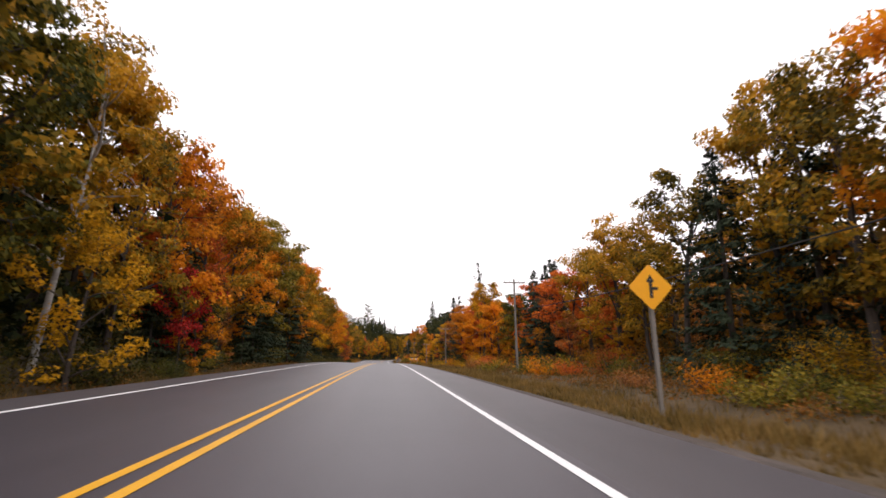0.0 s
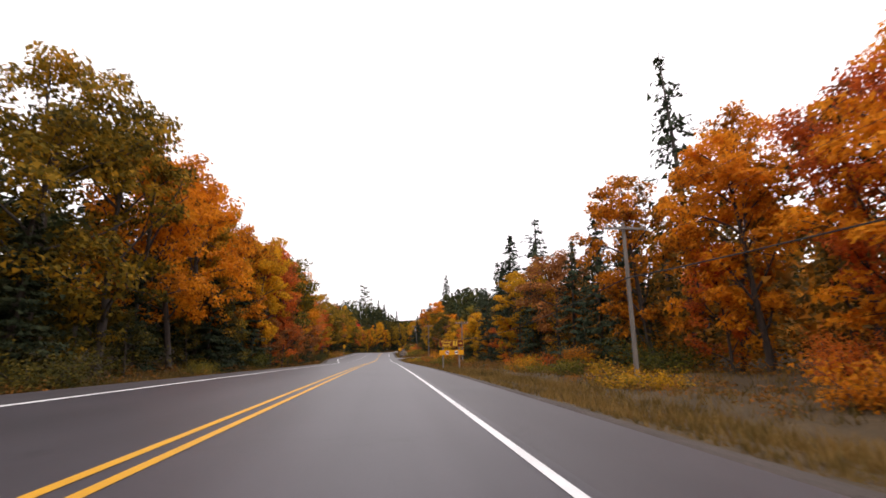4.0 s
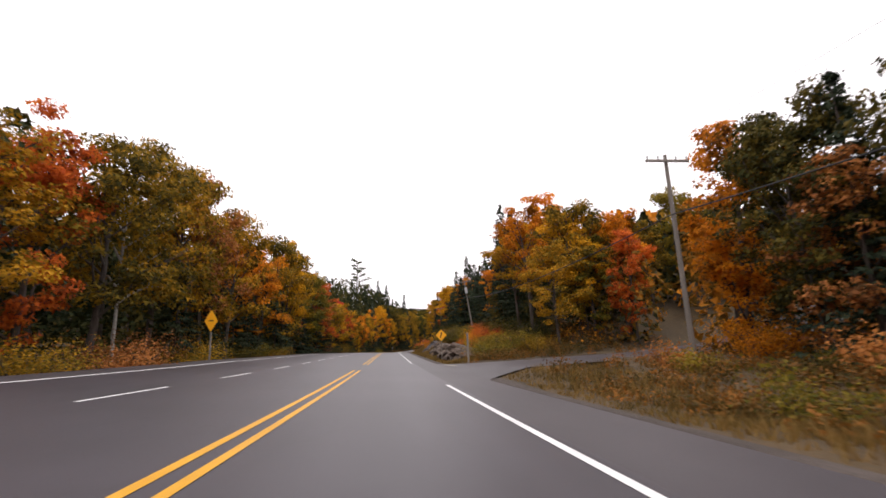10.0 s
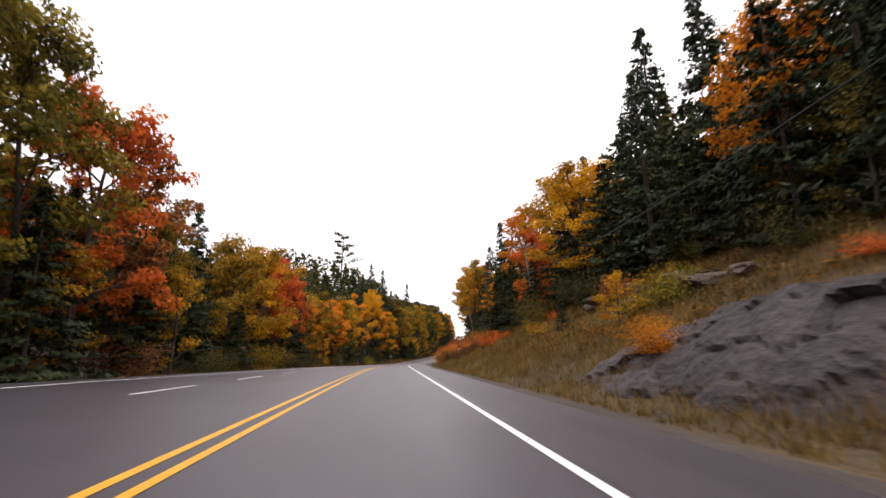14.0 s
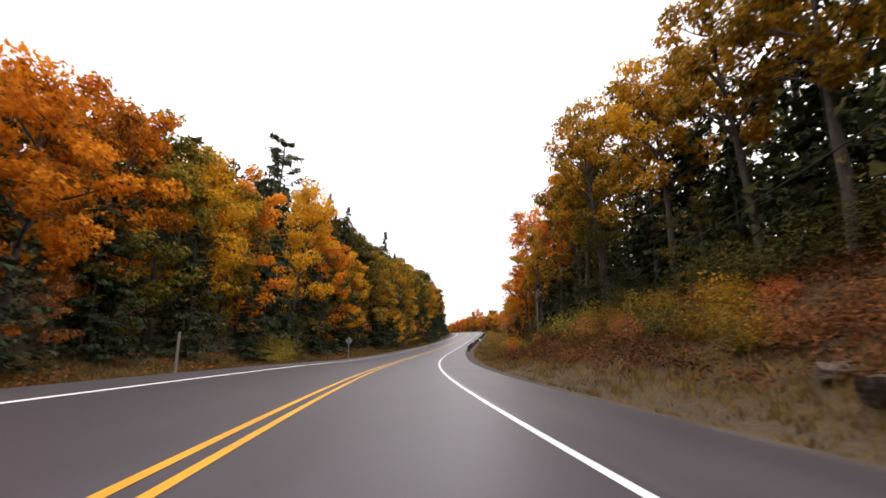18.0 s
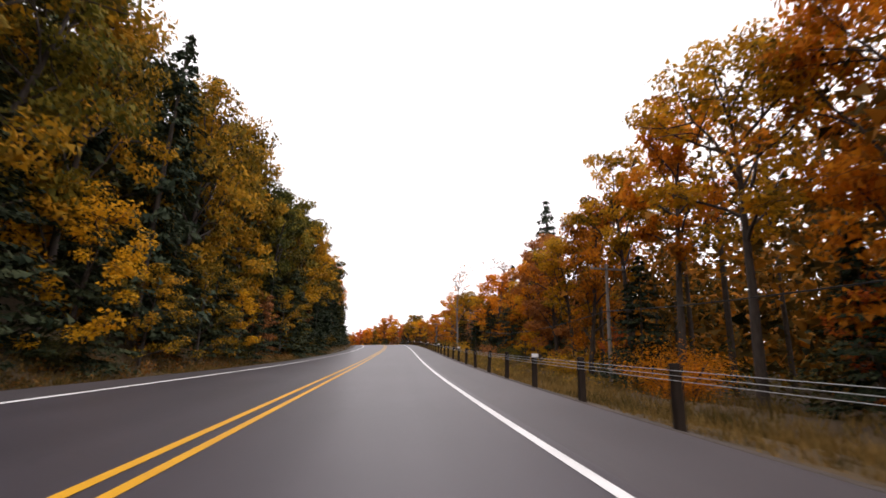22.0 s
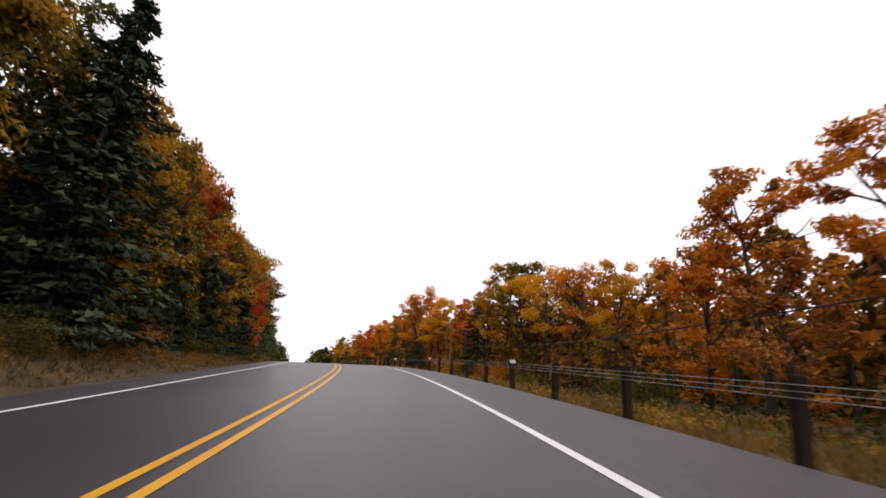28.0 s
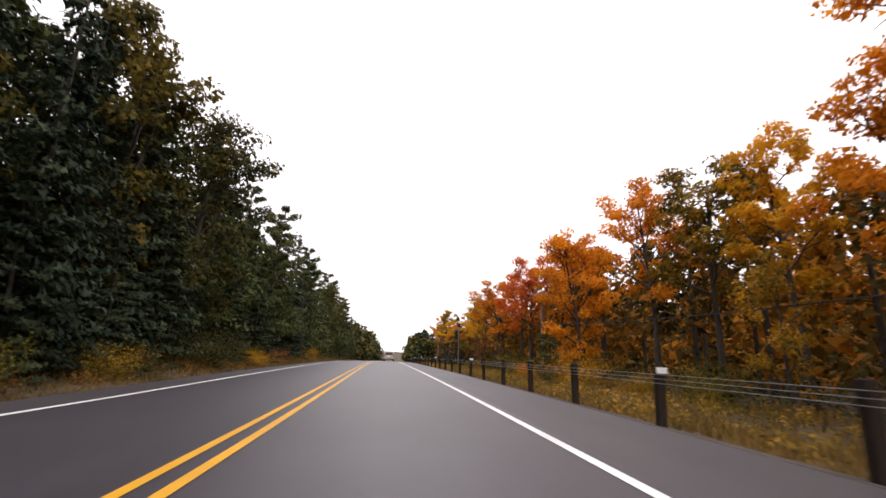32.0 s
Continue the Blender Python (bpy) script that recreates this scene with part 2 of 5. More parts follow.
ASPHALT = asphalt("asphalt", (0.029, 0.025, 0.032), (0.054, 0.047, 0.058), 0.44)
SHOULDER = asphalt("weathered_asphalt", (0.034, 0.029, 0.034), (0.064, 0.056, 0.063), 0.5)
WORN_PAINT = surface("worn_road_paint", [(0.35, (0.16, 0.14, 0.11)), (0.6, (0.46, 0.42, 0.34))], 1.5, 30, 0.7, 0.2, 0, 0.003)
GRAVEL = surface("gravel", [(0.3, (0.03, 0.024, 0.021)), (0.5, (0.06, 0.047, 0.041)), (0.7, (0.11, 0.088, 0.078))], 0.6, 14, 0.95, 0.9, 0, 0.04)
WHITE_LINE = surface("white_road_paint", [(0.3, (0.55, 0.55, 0.56)), (0.6, (0.78, 0.78, 0.79))], 0.8, 60, 0.55, 0.2, 0, 0.003)
YELLOW_LINE = surface("yellow_road_paint", [(0.3, (0.5, 0.235, 0.005)), (0.6, (0.68, 0.345, 0.008))], 0.8, 60, 0.55, 0.2, 0, 0.003)
SOIL = surface("leaf_littered_soil", [(0.3, (0.028, 0.02, 0.012)), (0.5, (0.06, 0.042, 0.022)), (0.72, (0.13, 0.085, 0.04))], 0.25, 7, 0.95, 0.8, 0, 0.06)
ROCK = surface("granite", [(0.3, (0.022, 0.015, 0.012)), (0.46, (0.075, 0.053, 0.04)), (0.6, (0.15, 0.112, 0.088)), (0.76, (0.3, 0.25, 0.215))], 0.9, 6, 0.9, 1.0, 0, 0.12)
SLAB = surface("dark_wet_granite", [(0.3, (0.012, 0.009, 0.01)), (0.48, (0.036, 0.028, 0.029)), (0.64, (0.065, 0.052, 0.052)), (0.8, (0.16, 0.135, 0.125))], 0.5, 5, 0.7, 1.0, 0, 0.1)
BARK = surface("bark", [(0.3, (0.03, 0.024, 0.02)), (0.7, (0.1, 0.08, 0.068))], 1.5, 12, 0.95, 0.8, 0, 0.03, False, stretch=(1, 1, 0.25))
BIRCH = surface("birch_bark", [(0.3, (0.16, 0.14, 0.12)), (0.55, (0.42, 0.4, 0.37)), (0.8, (0.6, 0.58, 0.54))], 2.0, 9, 0.8, 0.4, 0, 0.01, False, stretch=(0.3, 0.3, 1.6))
DEAD = surface("weathered_deadwood", [(0.3, (0.09, 0.08, 0.074)), (0.7, (0.24, 0.215, 0.195))], 1.5, 14, 0.95, 0.6, 0, 0.02, False, stretch=(1, 1, 0.2))
POLE_WOOD = surface("grey_pole_wood", [(0.3, (0.13, 0.115, 0.1)), (0.7, (0.3, 0.27, 0.24))], 1.5, 25, 0.9, 0.5, 0, 0.01, False, stretch=(1, 1, 0.08))
POST_WOOD = surface("tarred_post_wood", [(0.3, (0.014, 0.01, 0.008)), (0.7, (0.045, 0.032, 0.025))], 2, 25, 0.95, 0.5, 0, 0.01, False, spec=0.15, stretch=(1, 1, 0.12))
PALE_WOOD = surface("pale_stake_wood", [(0.3, (0.3, 0.24, 0.16)), (0.7, (0.48, 0.4, 0.28))], 2, 25, 0.85, 0.4, 0, 0.008, False, stretch=(1, 1, 0.12))
STEEL = plain("galvanised_steel", (0.4, 0.4, 0.4), 0.45, 0.8, 0.15)
WIRE = plain("black_cable", (0.02, 0.02, 0.022), 0.6)
SIGN_YELLOW = plain("yellow_sign_sheeting", (0.9, 0.4, 0.01), 0.45)
SIGN_BROWN = plain("brown_sign_sheeting", (0.17, 0.035, 0.012), 0.45)
SIGN_BLACK = plain("black_sign_print", (0.012, 0.012, 0.012), 0.5)
SIGN_WHITE = plain("white_sign_sheeting", (0.78, 0.78, 0.76), 0.5)
SIGN_GOLD = plain("gold_sign_print", (0.85, 0.5, 0.04), 0.5)
SIGN_GREEN = plain("green_sign_sheeting", (0.01, 0.2, 0.1), 0.45)
SIGN_RED = plain("red_sign_print", (0.5, 0.03, 0.03), 0.5)
SIGN_BACK = plain("dull_sign_back", (0.3, 0.3, 0.3), 0.5, 0.6, 0.12)
CERAMIC = plain("grey_transformer_paint", (0.48, 0.49, 0.5), 0.45)

LEAF = {
    "G": foliage("green_leaves", [(0.028, 0.036, 0.01), (0.105, 0.1, 0.017), (0.3, 0.21, 0.024)], 0.5, 0.3),
    "O": foliage("olive_turning_leaves", [(0.055, 0.048, 0.011), (0.235, 0.155, 0.018), (0.58, 0.29, 0.02)], 0.5, 0.36),
    "Y": foliage("golden_leaves", [(0.13, 0.1, 0.014), (0.52, 0.27, 0.016), (0.8, 0.42, 0.02)], 0.5, 0.5),
    "A": foliage("amber_leaves", [(0.16, 0.075, 0.014), (0.6, 0.2, 0.014), (0.85, 0.35, 0.02)], 0.5, 0.5),
    "R": foliage("red_orange_leaves", [(0.2, 0.065, 0.02), (0.58, 0.12, 0.025), (0.75, 0.21, 0.03)], 0.5, 0.5),
    "M": foliage("rusty_leaves", [(0.1, 0.055, 0.022), (0.3, 0.11, 0.035), (0.5, 0.2, 0.05)]),
}
LEAF.update({
    "K": foliage("deep_green_leaves", [(0.013, 0.017, 0.006), (0.045, 0.046, 0.011), (0.15, 0.105, 0.016)], 0.5, 0.2),
    "S": foliage("scarlet_leaves", [(0.25, 0.022, 0.02), (0.6, 0.04, 0.035), (0.7, 0.09, 0.04)], 0.5, 0.5),
    "C": foliage("spruce_needles", [(0.011, 0.019, 0.012), (0.028, 0.042, 0.024), (0.062, 0.078, 0.043)], 0.7, 0.1, 0.7, 0.1),
    "P": foliage("pine_needles", [(0.019, 0.029, 0.012), (0.048, 0.062, 0.022), (0.11, 0.12, 0.038)], 0.7, 0.18),
    "W": foliage("mixed_wood_leaves", [(0.022, 0.026, 0.01), (0.14, 0.085, 0.018), (0.56, 0.21, 0.018)], 0.11, 0.3),
    # V: wood leaves with the shade under the canopy painted into their tones
    "V": foliage("shaded_wood_leaves", [(0.012, 0.02, 0.009), (0.04, 0.05, 0.016), (0.13, 0.095, 0.02)], 0.11, 0.1, 0.7, 0.1),
    "H": foliage("hemlock_needles", [(0.008, 0.014, 0.008), (0.02, 0.03, 0.015), (0.048, 0.056, 0.026)], 0.7, 0.08, 0.7, 0.08),
})
GRASS = foliage("dry_verge_grass", [(0.055, 0.044, 0.013), (0.155, 0.102, 0.03), (0.3, 0.182, 0.058)], 0.35, 0.25)
BRUSH = foliage("mixed_brush_leaves", [(0.03, 0.034, 0.011), (0.105, 0.068, 0.02), (0.33, 0.13, 0.026)], 0.45, 0.25)
BRACKEN = foliage("rusty_bracken", [(0.038, 0.022, 0.01), (0.12, 0.046, 0.018), (0.29, 0.088, 0.028)], 0.45, 0.2)
LIGHT_BRUSH = foliage("yellow_green_brush_leaves", [(0.07, 0.066, 0.016), (0.24, 0.165, 0.03), (0.52, 0.27, 0.04)], 0.45, 0.4)
VERGE = surface("verge_turf", [(0.3, (0.026, 0.018, 0.008)), (0.5, (0.065, 0.041, 0.017)), (0.72, (0.125, 0.078, 0.032))], 0.5, 9, 0.95, 0.9, 0, 0.06)


# ---- mesh helpers ----
def mesh_of(name, verts, faces, material, smooth=False):
    me = bpy.data.meshes.new(name)
    me.from_pydata([tuple(v) for v in verts], [], [tuple(f) for f in faces])
    me.materials.append(material)
    if smooth:
        me.polygons.foreach_set("use_smooth", [True] * len(me.polygons))
    me.update()
    return me


def leaf_mesh(name, verts, material):
    """verts: (n, 3, 3), one small three-cornered leaf spray a row."""
    n = len(verts)
    me = bpy.data.meshes.new(name)
    me.vertices.add(3 * n), me.loops.add(3 * n), me.polygons.add(n)
    me.vertices.foreach_set("co", np.asarray(verts, np.float32).ravel())
    me.loops.foreach_set("vertex_index", np.arange(3 * n, dtype=np.int32))
    me.polygons.foreach_set("loop_start", np.arange(0, 3 * n, 3, dtype=np.int32))
    me.materials.append(material)
    me.update(calc_edges=True)
    return me


def part(name, bm, material, parent=None, label=""):
    me = bpy.data.meshes.new(name)
    bm.to_mesh(me)
    bm.free()
    me.materials.append(material)
    ob = new(name, me)
    ob.parent = parent
    return tagged(ob, label)


def box(bm, size, at=(0, 0, 0), turn=None, bevel=0.0):
    made = bmesh.ops.create_cube(bm, size=1.0)["verts"]
    bmesh.ops.scale(bm, vec=size, verts=made)
    if bevel:
        edges = list({e for v in made for e in v.link_edges})
        made = list({v for f in bmesh.ops.bevel(bm, geom=edges, offset=bevel, segments=2, affect="EDGES", profile=0.6)["faces"] for v in f.verts} | {v for v in made if v.is_valid})
    if turn is not None:
        bmesh.ops.transform(bm, matrix=turn, verts=made)
    bmesh.ops.translate(bm, vec=at, verts=made)
    return made


def rod(bm, a, b, r0, r1, sides=8):
    a, b = Vector(a), Vector(b)
    made = bmesh.ops.create_cone(bm, cap_ends=True, segments=sides, radius1=r0, radius2=r1, depth=(b - a).length)["verts"]
    m = Matrix.Translation((a + b) / 2) @ (b - a).to_track_quat("Z", "Y").to_matrix().to_4x4()
    bmesh.ops.transform(bm, matrix=m, verts=made)
    return made


def plate(bm, outline, thick, at=0.0):
    """An upright plate in the xz plane from its outline, its front at y = at, facing -y."""
    f = bm.faces.new([bm.verts.new((x, at, z)) for x, z in outline])
    if f.normal.y > 0:
        f.normal_flip()
    ext = bmesh.ops.extrude_face_region(bm, geom=[f])
    bmesh.ops.translate(bm, vec=(0, thick, 0), verts=[v for v in ext["geom"] if isinstance(v, bmesh.types.BMVert)])
    bmesh.ops.recalc_face_normals(bm, faces=bm.faces)


def tube_rings(points, radii, sides=6):
    """Vertices and faces of a bent tapering tube."""
    pts = np.asarray(points, float)
    verts, faces = [], []
    for i, (p, r) in enumerate(zip(pts, radii)):
        way = pts[min(i + 1, len(pts) - 1)] - pts[max(i - 1, 0)]
        way /= np.linalg.norm(way) + 1e-9
        a = np.cross(way, (0.31, 0.95, 0.07))
        a /= np.linalg.norm(a) + 1e-9
        b = np.cross(way, a)
        ang = np.arange(sides) * 2 * np.pi / sides
        verts += list(p + r * (np.cos(ang)[:, None] * a + np.sin(ang)[:, None] * b))
        if i:
            o = (i - 1) * sides
            faces += [(o + k, o + (k + 1) % sides, o + sides + (k + 1) % sides, o + sides + k) for k in range(sides)]
    faces.append(tuple(range(len(verts) - sides, len(verts))))
    return verts, faces


def join(parts):
    verts, faces = [], []
    for v, f in parts:
        o = len(verts)
        verts += list(v)
        faces += [tuple(i + o for i in q) for q in f]
    return verts, faces


def unit(v):
    return v / (np.linalg.norm(v, axis=-1, keepdims=True) + 1e-9)


def leaves(rng, centres, long, wide, facing=None, ways=None, loose=0.6):
    """Small leaf sprays at the given places, turned roughly the way they face: (n, 3, 3)."""
    n = len(centres)
    facing = np.tile([0, 0, 1.0], (n, 1)) if facing is None else unit(facing)
    facing = unit(facing + rng.normal(size=(n, 3)) * loose)
    ways = rng.normal(size=(n, 3)) if ways is None else ways
    ways = unit(ways - facing * (ways * facing).sum(1, keepdims=True))
    side = np.cross(facing, ways)
    k = rng.uniform(0.55, 1.5, (n, 1))
    L, W = long * k, wide * k * rng.uniform(0.7, 1.3, (n, 1))
    a = centres - ways * L * 0.5
    b = centres + ways * L * 0.22 + side * W * 0.62
    c = centres + ways * L * 0.5 - side * W * 0.42
    return np.stack([a, b, c], 1)


# ---- ground ----
def knots(table, s):
    cols = np.array(table, float).T
    return [np.interp(s, cols[0], c) for c in cols[1:]]


# s, then pairs of distance from the yellow line and height over the road's middle, on each side
LEFT_EDGE = [(-60, 6.8), (130, 6.8), (158, 7.0), (200, 11.2), (305, 11.2), (335, 7.4), (355, 6.8), (1000, 6.8)]
RIGHT_EDGE = [(-60, 5.7), (200, 5.7), (330, 5.6), (350, 6.3), (420, 6.3), (450, 5.6), (1000, 5.6)]
RIGHT_DITCH = [(-60, 8, -0.5, 11, -0.8), (90, 8, -0.5, 11, -0.8), (130, 8, -0.5, 10, -0.7), (210, 7.5, -0.4, 10, -0.7), (238, 7.5, -0.3, 10, -0.3), (250, 7.5, -0.3, 10, 0.3), (276, 7.5, -0.3, 10, 0.8), 
               (294, 7.5, -0.3, 10, 1.2), (310, 7.5, -0.3, 10, 1.3), (335, 7.5, -0.3, 10, 0.8), (368, 7.8, -0.3, 10, 0.9), (400, 8, -0.3, 11, 0.9), (422, 8, -0.4, 12, 0.3), (440, 8, -0.4, 11, 0.1), (454, 7.5, -0.4, 10, -0.7), 
               (475, 7.2, -0.35, 10, -0.75), (1000, 7.2, -0.35, 10, -0.75)]
RIGHT_SLOPE = [(-60, 17, -0.3, 40, 1), (90, 17, -0.5, 40, 1), (130, 14, -0.6, 40, 0.5), (210, 14, -0.3, 40, 2), (238, 14, 0.3, 40, 3), (250, 14, 1, 40, 6), (276, 15, 2.6, 40, 10), 
               (294, 16, 4.4, 40, 14), (310, 16, 4.6, 40, 16), (335, 15, 3.4, 40, 16), (368, 15, 3.4, 40, 12), (400, 15, 3.4, 40, 8), (422, 17, 1.4, 40, 4), (440, 16, 0.6, 40, 1), (454, 15, -0.7, 40, -1), 
               (475, 15, -0.9, 40, -1.5), (1000, 15, -0.9, 40, -1.5)]
LEFT_DITCH = [(-60, 1.5, -0.5, 4, -0.5), (250, 1.5, -0.5, 4, -0.5), (330, 1.5, -0.5, 4, -0.4), (400, 1.5, -0.5, 4, -0.3), (450, 1.5, -0.5, 4, -0.3), (510, 1.5, -0.5, 4, -0.3), (540, 1.4, -0.3, 3.4, 0.9), 
              (560, 1.2, -0.1, 3.4, 1.5), (585, 1.2, -0.2, 4, 0.9), (615, 1.5, -0.4, 4, 0), (1000, 1.5, -0.4, 4, 0)]
LEFT_SLOPE = [(-60, 7, 0.2, 40, 5), (250, 7, 0.2, 40, 6), (330, 7, 0.4, 40, 11), (400, 7, 0.8, 40, 17), (450, 8, 1.8, 40, 25), (510, 8, 1.8, 40, 22), (540, 7, 2, 40, 9), 
              (560, 7, 2.6, 40, 7), (585, 7, 2, 40, 6), (615, 7, 0.4, 40, 3), (1000, 7, 0.4, 40, 3)]
SIDE_ROAD = (227.0, 243.0)


def ground_up(s, d):
    """The ground's height over the road's middle."""
    s, d = np.broadcast_arrays(np.asarray(s, float), np.asarray(d, float))
    le, re = knots(LEFT_EDGE, s)[0], knots(RIGHT_EDGE, s)[0]
    out = road_up(s, d) - 0.12
    for side, ditch, slope in ((1, RIGHT_DITCH, RIGHT_SLOPE), (-1, LEFT_DITCH, LEFT_SLOPE)):
        k = knots(ditch, s) + knots(slope, s)
        edge = re if side > 0 else le
        base = 0 if side > 0 else edge
        ds = [edge, edge + 0.6] + [base + k[i] for i in (0, 2, 4, 6)]
        up = road_up(s, side * edge)
        hs = [up - 0.05, up - 0.14, up + k[1], up + k[3], up + k[5], up + k[7]]
        if side > 0:
            w = np.clip(1 - np.abs(s - sum(SIDE_ROAD) / 2) / 17.0, 0, 1)
            w = np.clip(w * 1.8, 0, 1)
            hs = [h * (1 - w) + w * (up - 0.1 + 0.03 * np.clip(q - 6, 0, 20)) for h, q in zip(hs, ds)]
        x = side * d
        val = hs[0]
        for i in range(1, len(ds)):
            f = np.clip((x - ds[i - 1]) / np.maximum(ds[i] - ds[i - 1], 0.05), 0, 1)
            val = np.where(x > ds[i - 1], hs[i - 1] + (hs[i] - hs[i - 1]) * f, val)
        far = x - ds[-1]
        val = np.where(far > 0, hs[-1] + np.minimum(far, 60) * 0.05, val)
        out = np.where(x > edge, val, out)
    wave = np.sin(s * 0.31 + d * 0.7) * 0.07 + np.sin(s * 0.83 - d * 1.3) * 0.04 + np.sin(s * 0.11 + 2) * 0.06
    fade = np.clip((np.where(d > 0, d - re, -d - le) - 1.0) / 2.0, 0, 1)
    return out + wave * fade


def on_ground(s, d):
    p = place(np.asarray(s, float), np.asarray(d, float))
    p[..., 2] += ground_up(s, d)
    return p


def ribbon(name, s0, s1, d0, d1, up, material, cols=2, step=2.0, label=""):
    s = np.arange(s0, s1 + 0.01, step)
    n = len(s)
    f0, f1 = (d if callable(d) else (lambda v, d=d: np.full_like(v, d)) for d in (d0, d1))
    rows = []
    for k in range(cols):
        d = f0(s) + (f1(s) - f0(s)) * k / (cols - 1)
        p = place(s, d)
        p[:, 2] += road_up(s, d) + up
        rows.append(p)
    v = np.concatenate(rows)
    faces = [(k * n + i, (k + 1) * n + i, (k + 1) * n + i + 1, k * n + i + 1) for k in range(cols - 1) for i in range(n - 1)]
    me = mesh_of(name, v, faces, material)
    along = np.tile(s, cols)
    across = np.concatenate([f0(s) + (f1(s) - f0(s)) * k / (cols - 1) for k in range(cols)])
    index = np.array(faces).ravel()
    me.uv_layers.new(name="lane").data.foreach_set("uv", np.stack([across[index], along[index]], 1).astype(np.float32).ravel())
    return tagged(new(name, me), label, kind="structure")


def build_ground():
    s = np.concatenate([[-3000, -600, -200], np.arange(-60, 800, 2.0), np.arange(800, 1001, 10.0), [1300, 2000, 4000]])
    dd = np.concatenate([[-3000, -800, -300, -130, -80, -55], np.arange(-40, -16, 4.0), np.arange(-16, -6, 0.8), [-5.8, -4, -2, 0, 2, 4, 5.3],
                         np.arange(5.6, 18, 0.7), np.arange(18, 42, 4.0), [55, 80, 130, 300, 800, 3000]])
    g_s, g_d = np.meshgrid(s, dd, indexing="ij")
    inner = np.clip(g_s, -60, 1000)
    near = np.clip(g_d, -100, 100)
    p = place(inner, near)
    h = np.interp(inner, S, CH)
    p[..., 0] += -np.sin(h) * (g_s - inner) + (g_d - near)
    p[..., 1] += np.cos(h) * (g_s - inner)
    p[..., 2] += ground_up(inner, g_d)
    n, m = p.shape[:2]
    i, j = np.meshgrid(np.arange(n - 1), np.arange(m - 1), indexing="ij")
    a = (i * m + j).ravel()
    faces = np.stack([a, a + 1, a + m + 1, a + m], 1)
    me = mesh_of("ground", p.reshape(-1, 3), faces.tolist(), SOIL, True)
    tagged(new("ground", me), "leaf-littered forest soil with dry grass beside the road", kind="structure")


build_ground()
left_edge = lambda s: -knots(LEFT_EDGE, s)[0]
right_edge = lambda s: knots(RIGHT_EDGE, s)[0]
ribbon("road_left_half", -60, 1000, lambda s: left_edge(s) + 1.8, 0.0, 0.0, ASPHALT, 4, label="dark grey asphalt lane of the highway")
ribbon("road_right_half", -60, 1000, 0.0, 3.9, 0.0, ASPHALT, 3, label="dark grey asphalt lane of the highway")
ribbon("shoulder_right", -60, 1000, 3.9, right_edge, 0.0, SHOULDER, 3, label="weathered dark asphalt road shoulder")
ribbon("shoulder_left", -60, 1000, left_edge, lambda s: left_edge(s) + 1.8, 0.0, SHOULDER, 3, label="weathered dark asphalt road shoulder")


def gravel_strip(name, side, edge):
    s = np.arange(-60, 1000, 2.0)
    v, faces, n = [], [], len(s)
    wob = 0.12 * np.sin(s * 0.9) + 0.1 * np.sin(s * 2.3)
    for off in (-0.05, 0.35, 0.8, 1.3):
        d = edge(s) + side * (off + wob * (off > 0.5))
        p = on_ground(s, d)
        p[:, 2] += 0.035 if off < 1.2 else -0.06
        v.append(p)
    for k in range(3):
        faces += [(k * n + i, (k + 1) * n + i, (k + 1) * n + i + 1, k * n + i + 1) for i in range(n - 1)]
    tagged(new(name, mesh_of(name, np.concatenate(v), faces, GRAVEL)), "brown gravel edge of the road shoulder", kind="structure")


gravel_strip("gravel_edge_left", -1, left_edge)
gravel_strip("gravel_edge_right", 1, right_edge)

# painted lines, with a break at the side road
gap0, gap1 = 221.5, 246.0
for name, d, spans, mat in (("yellow_line", -0.16, ((-60, 233), (242.5, 1000)), YELLOW_LINE), ("yellow_line", 0.16, ((-60, 233), (242.5, 1000)), YELLOW_LINE),
                            ("edge_line", 3.7, ((-60, gap0), (gap1, 1000)), WHITE_LINE)):
    for a, b in spans:
        ribbon(name, a, b, d - 0.06, d + 0.06, 0.006, mat, 2, 1.0, "double yellow centre line on asphalt" if d < 1 else "white edge line on asphalt")
edge_left = lambda s: left_edge(s) + 2.1
ribbon("edge_line", -60, 1000, lambda s: edge_left(s) - 0.1, lambda s: edge_left(s) + 0.1, 0.015, WHITE_LINE, 2, 1.0, "white edge line on asphalt")
for k in range(19):
    a = 165.8 + k * 8.3
    ribbon("lane_dash", a, a + 4.2, -4.46, -4.34, 0.006, WHITE_LINE, 2, 1.0, "white lane dash on asphalt")


# ---- trees ----
def limb_path(rng, start, way, length, bend=0.25, n=5, lift=0.0):
    pts, p, w = [np.array(start, float)], np.array(start, float), np.array(way, float)
    for _ in range(n):
        w = w + rng.normal(size=3) * bend * 0.5 + (0, 0, lift)
        w /= np.linalg.norm(w)
        p = p + w * length / n
        pts.append(p.copy())
    return np.array(pts)


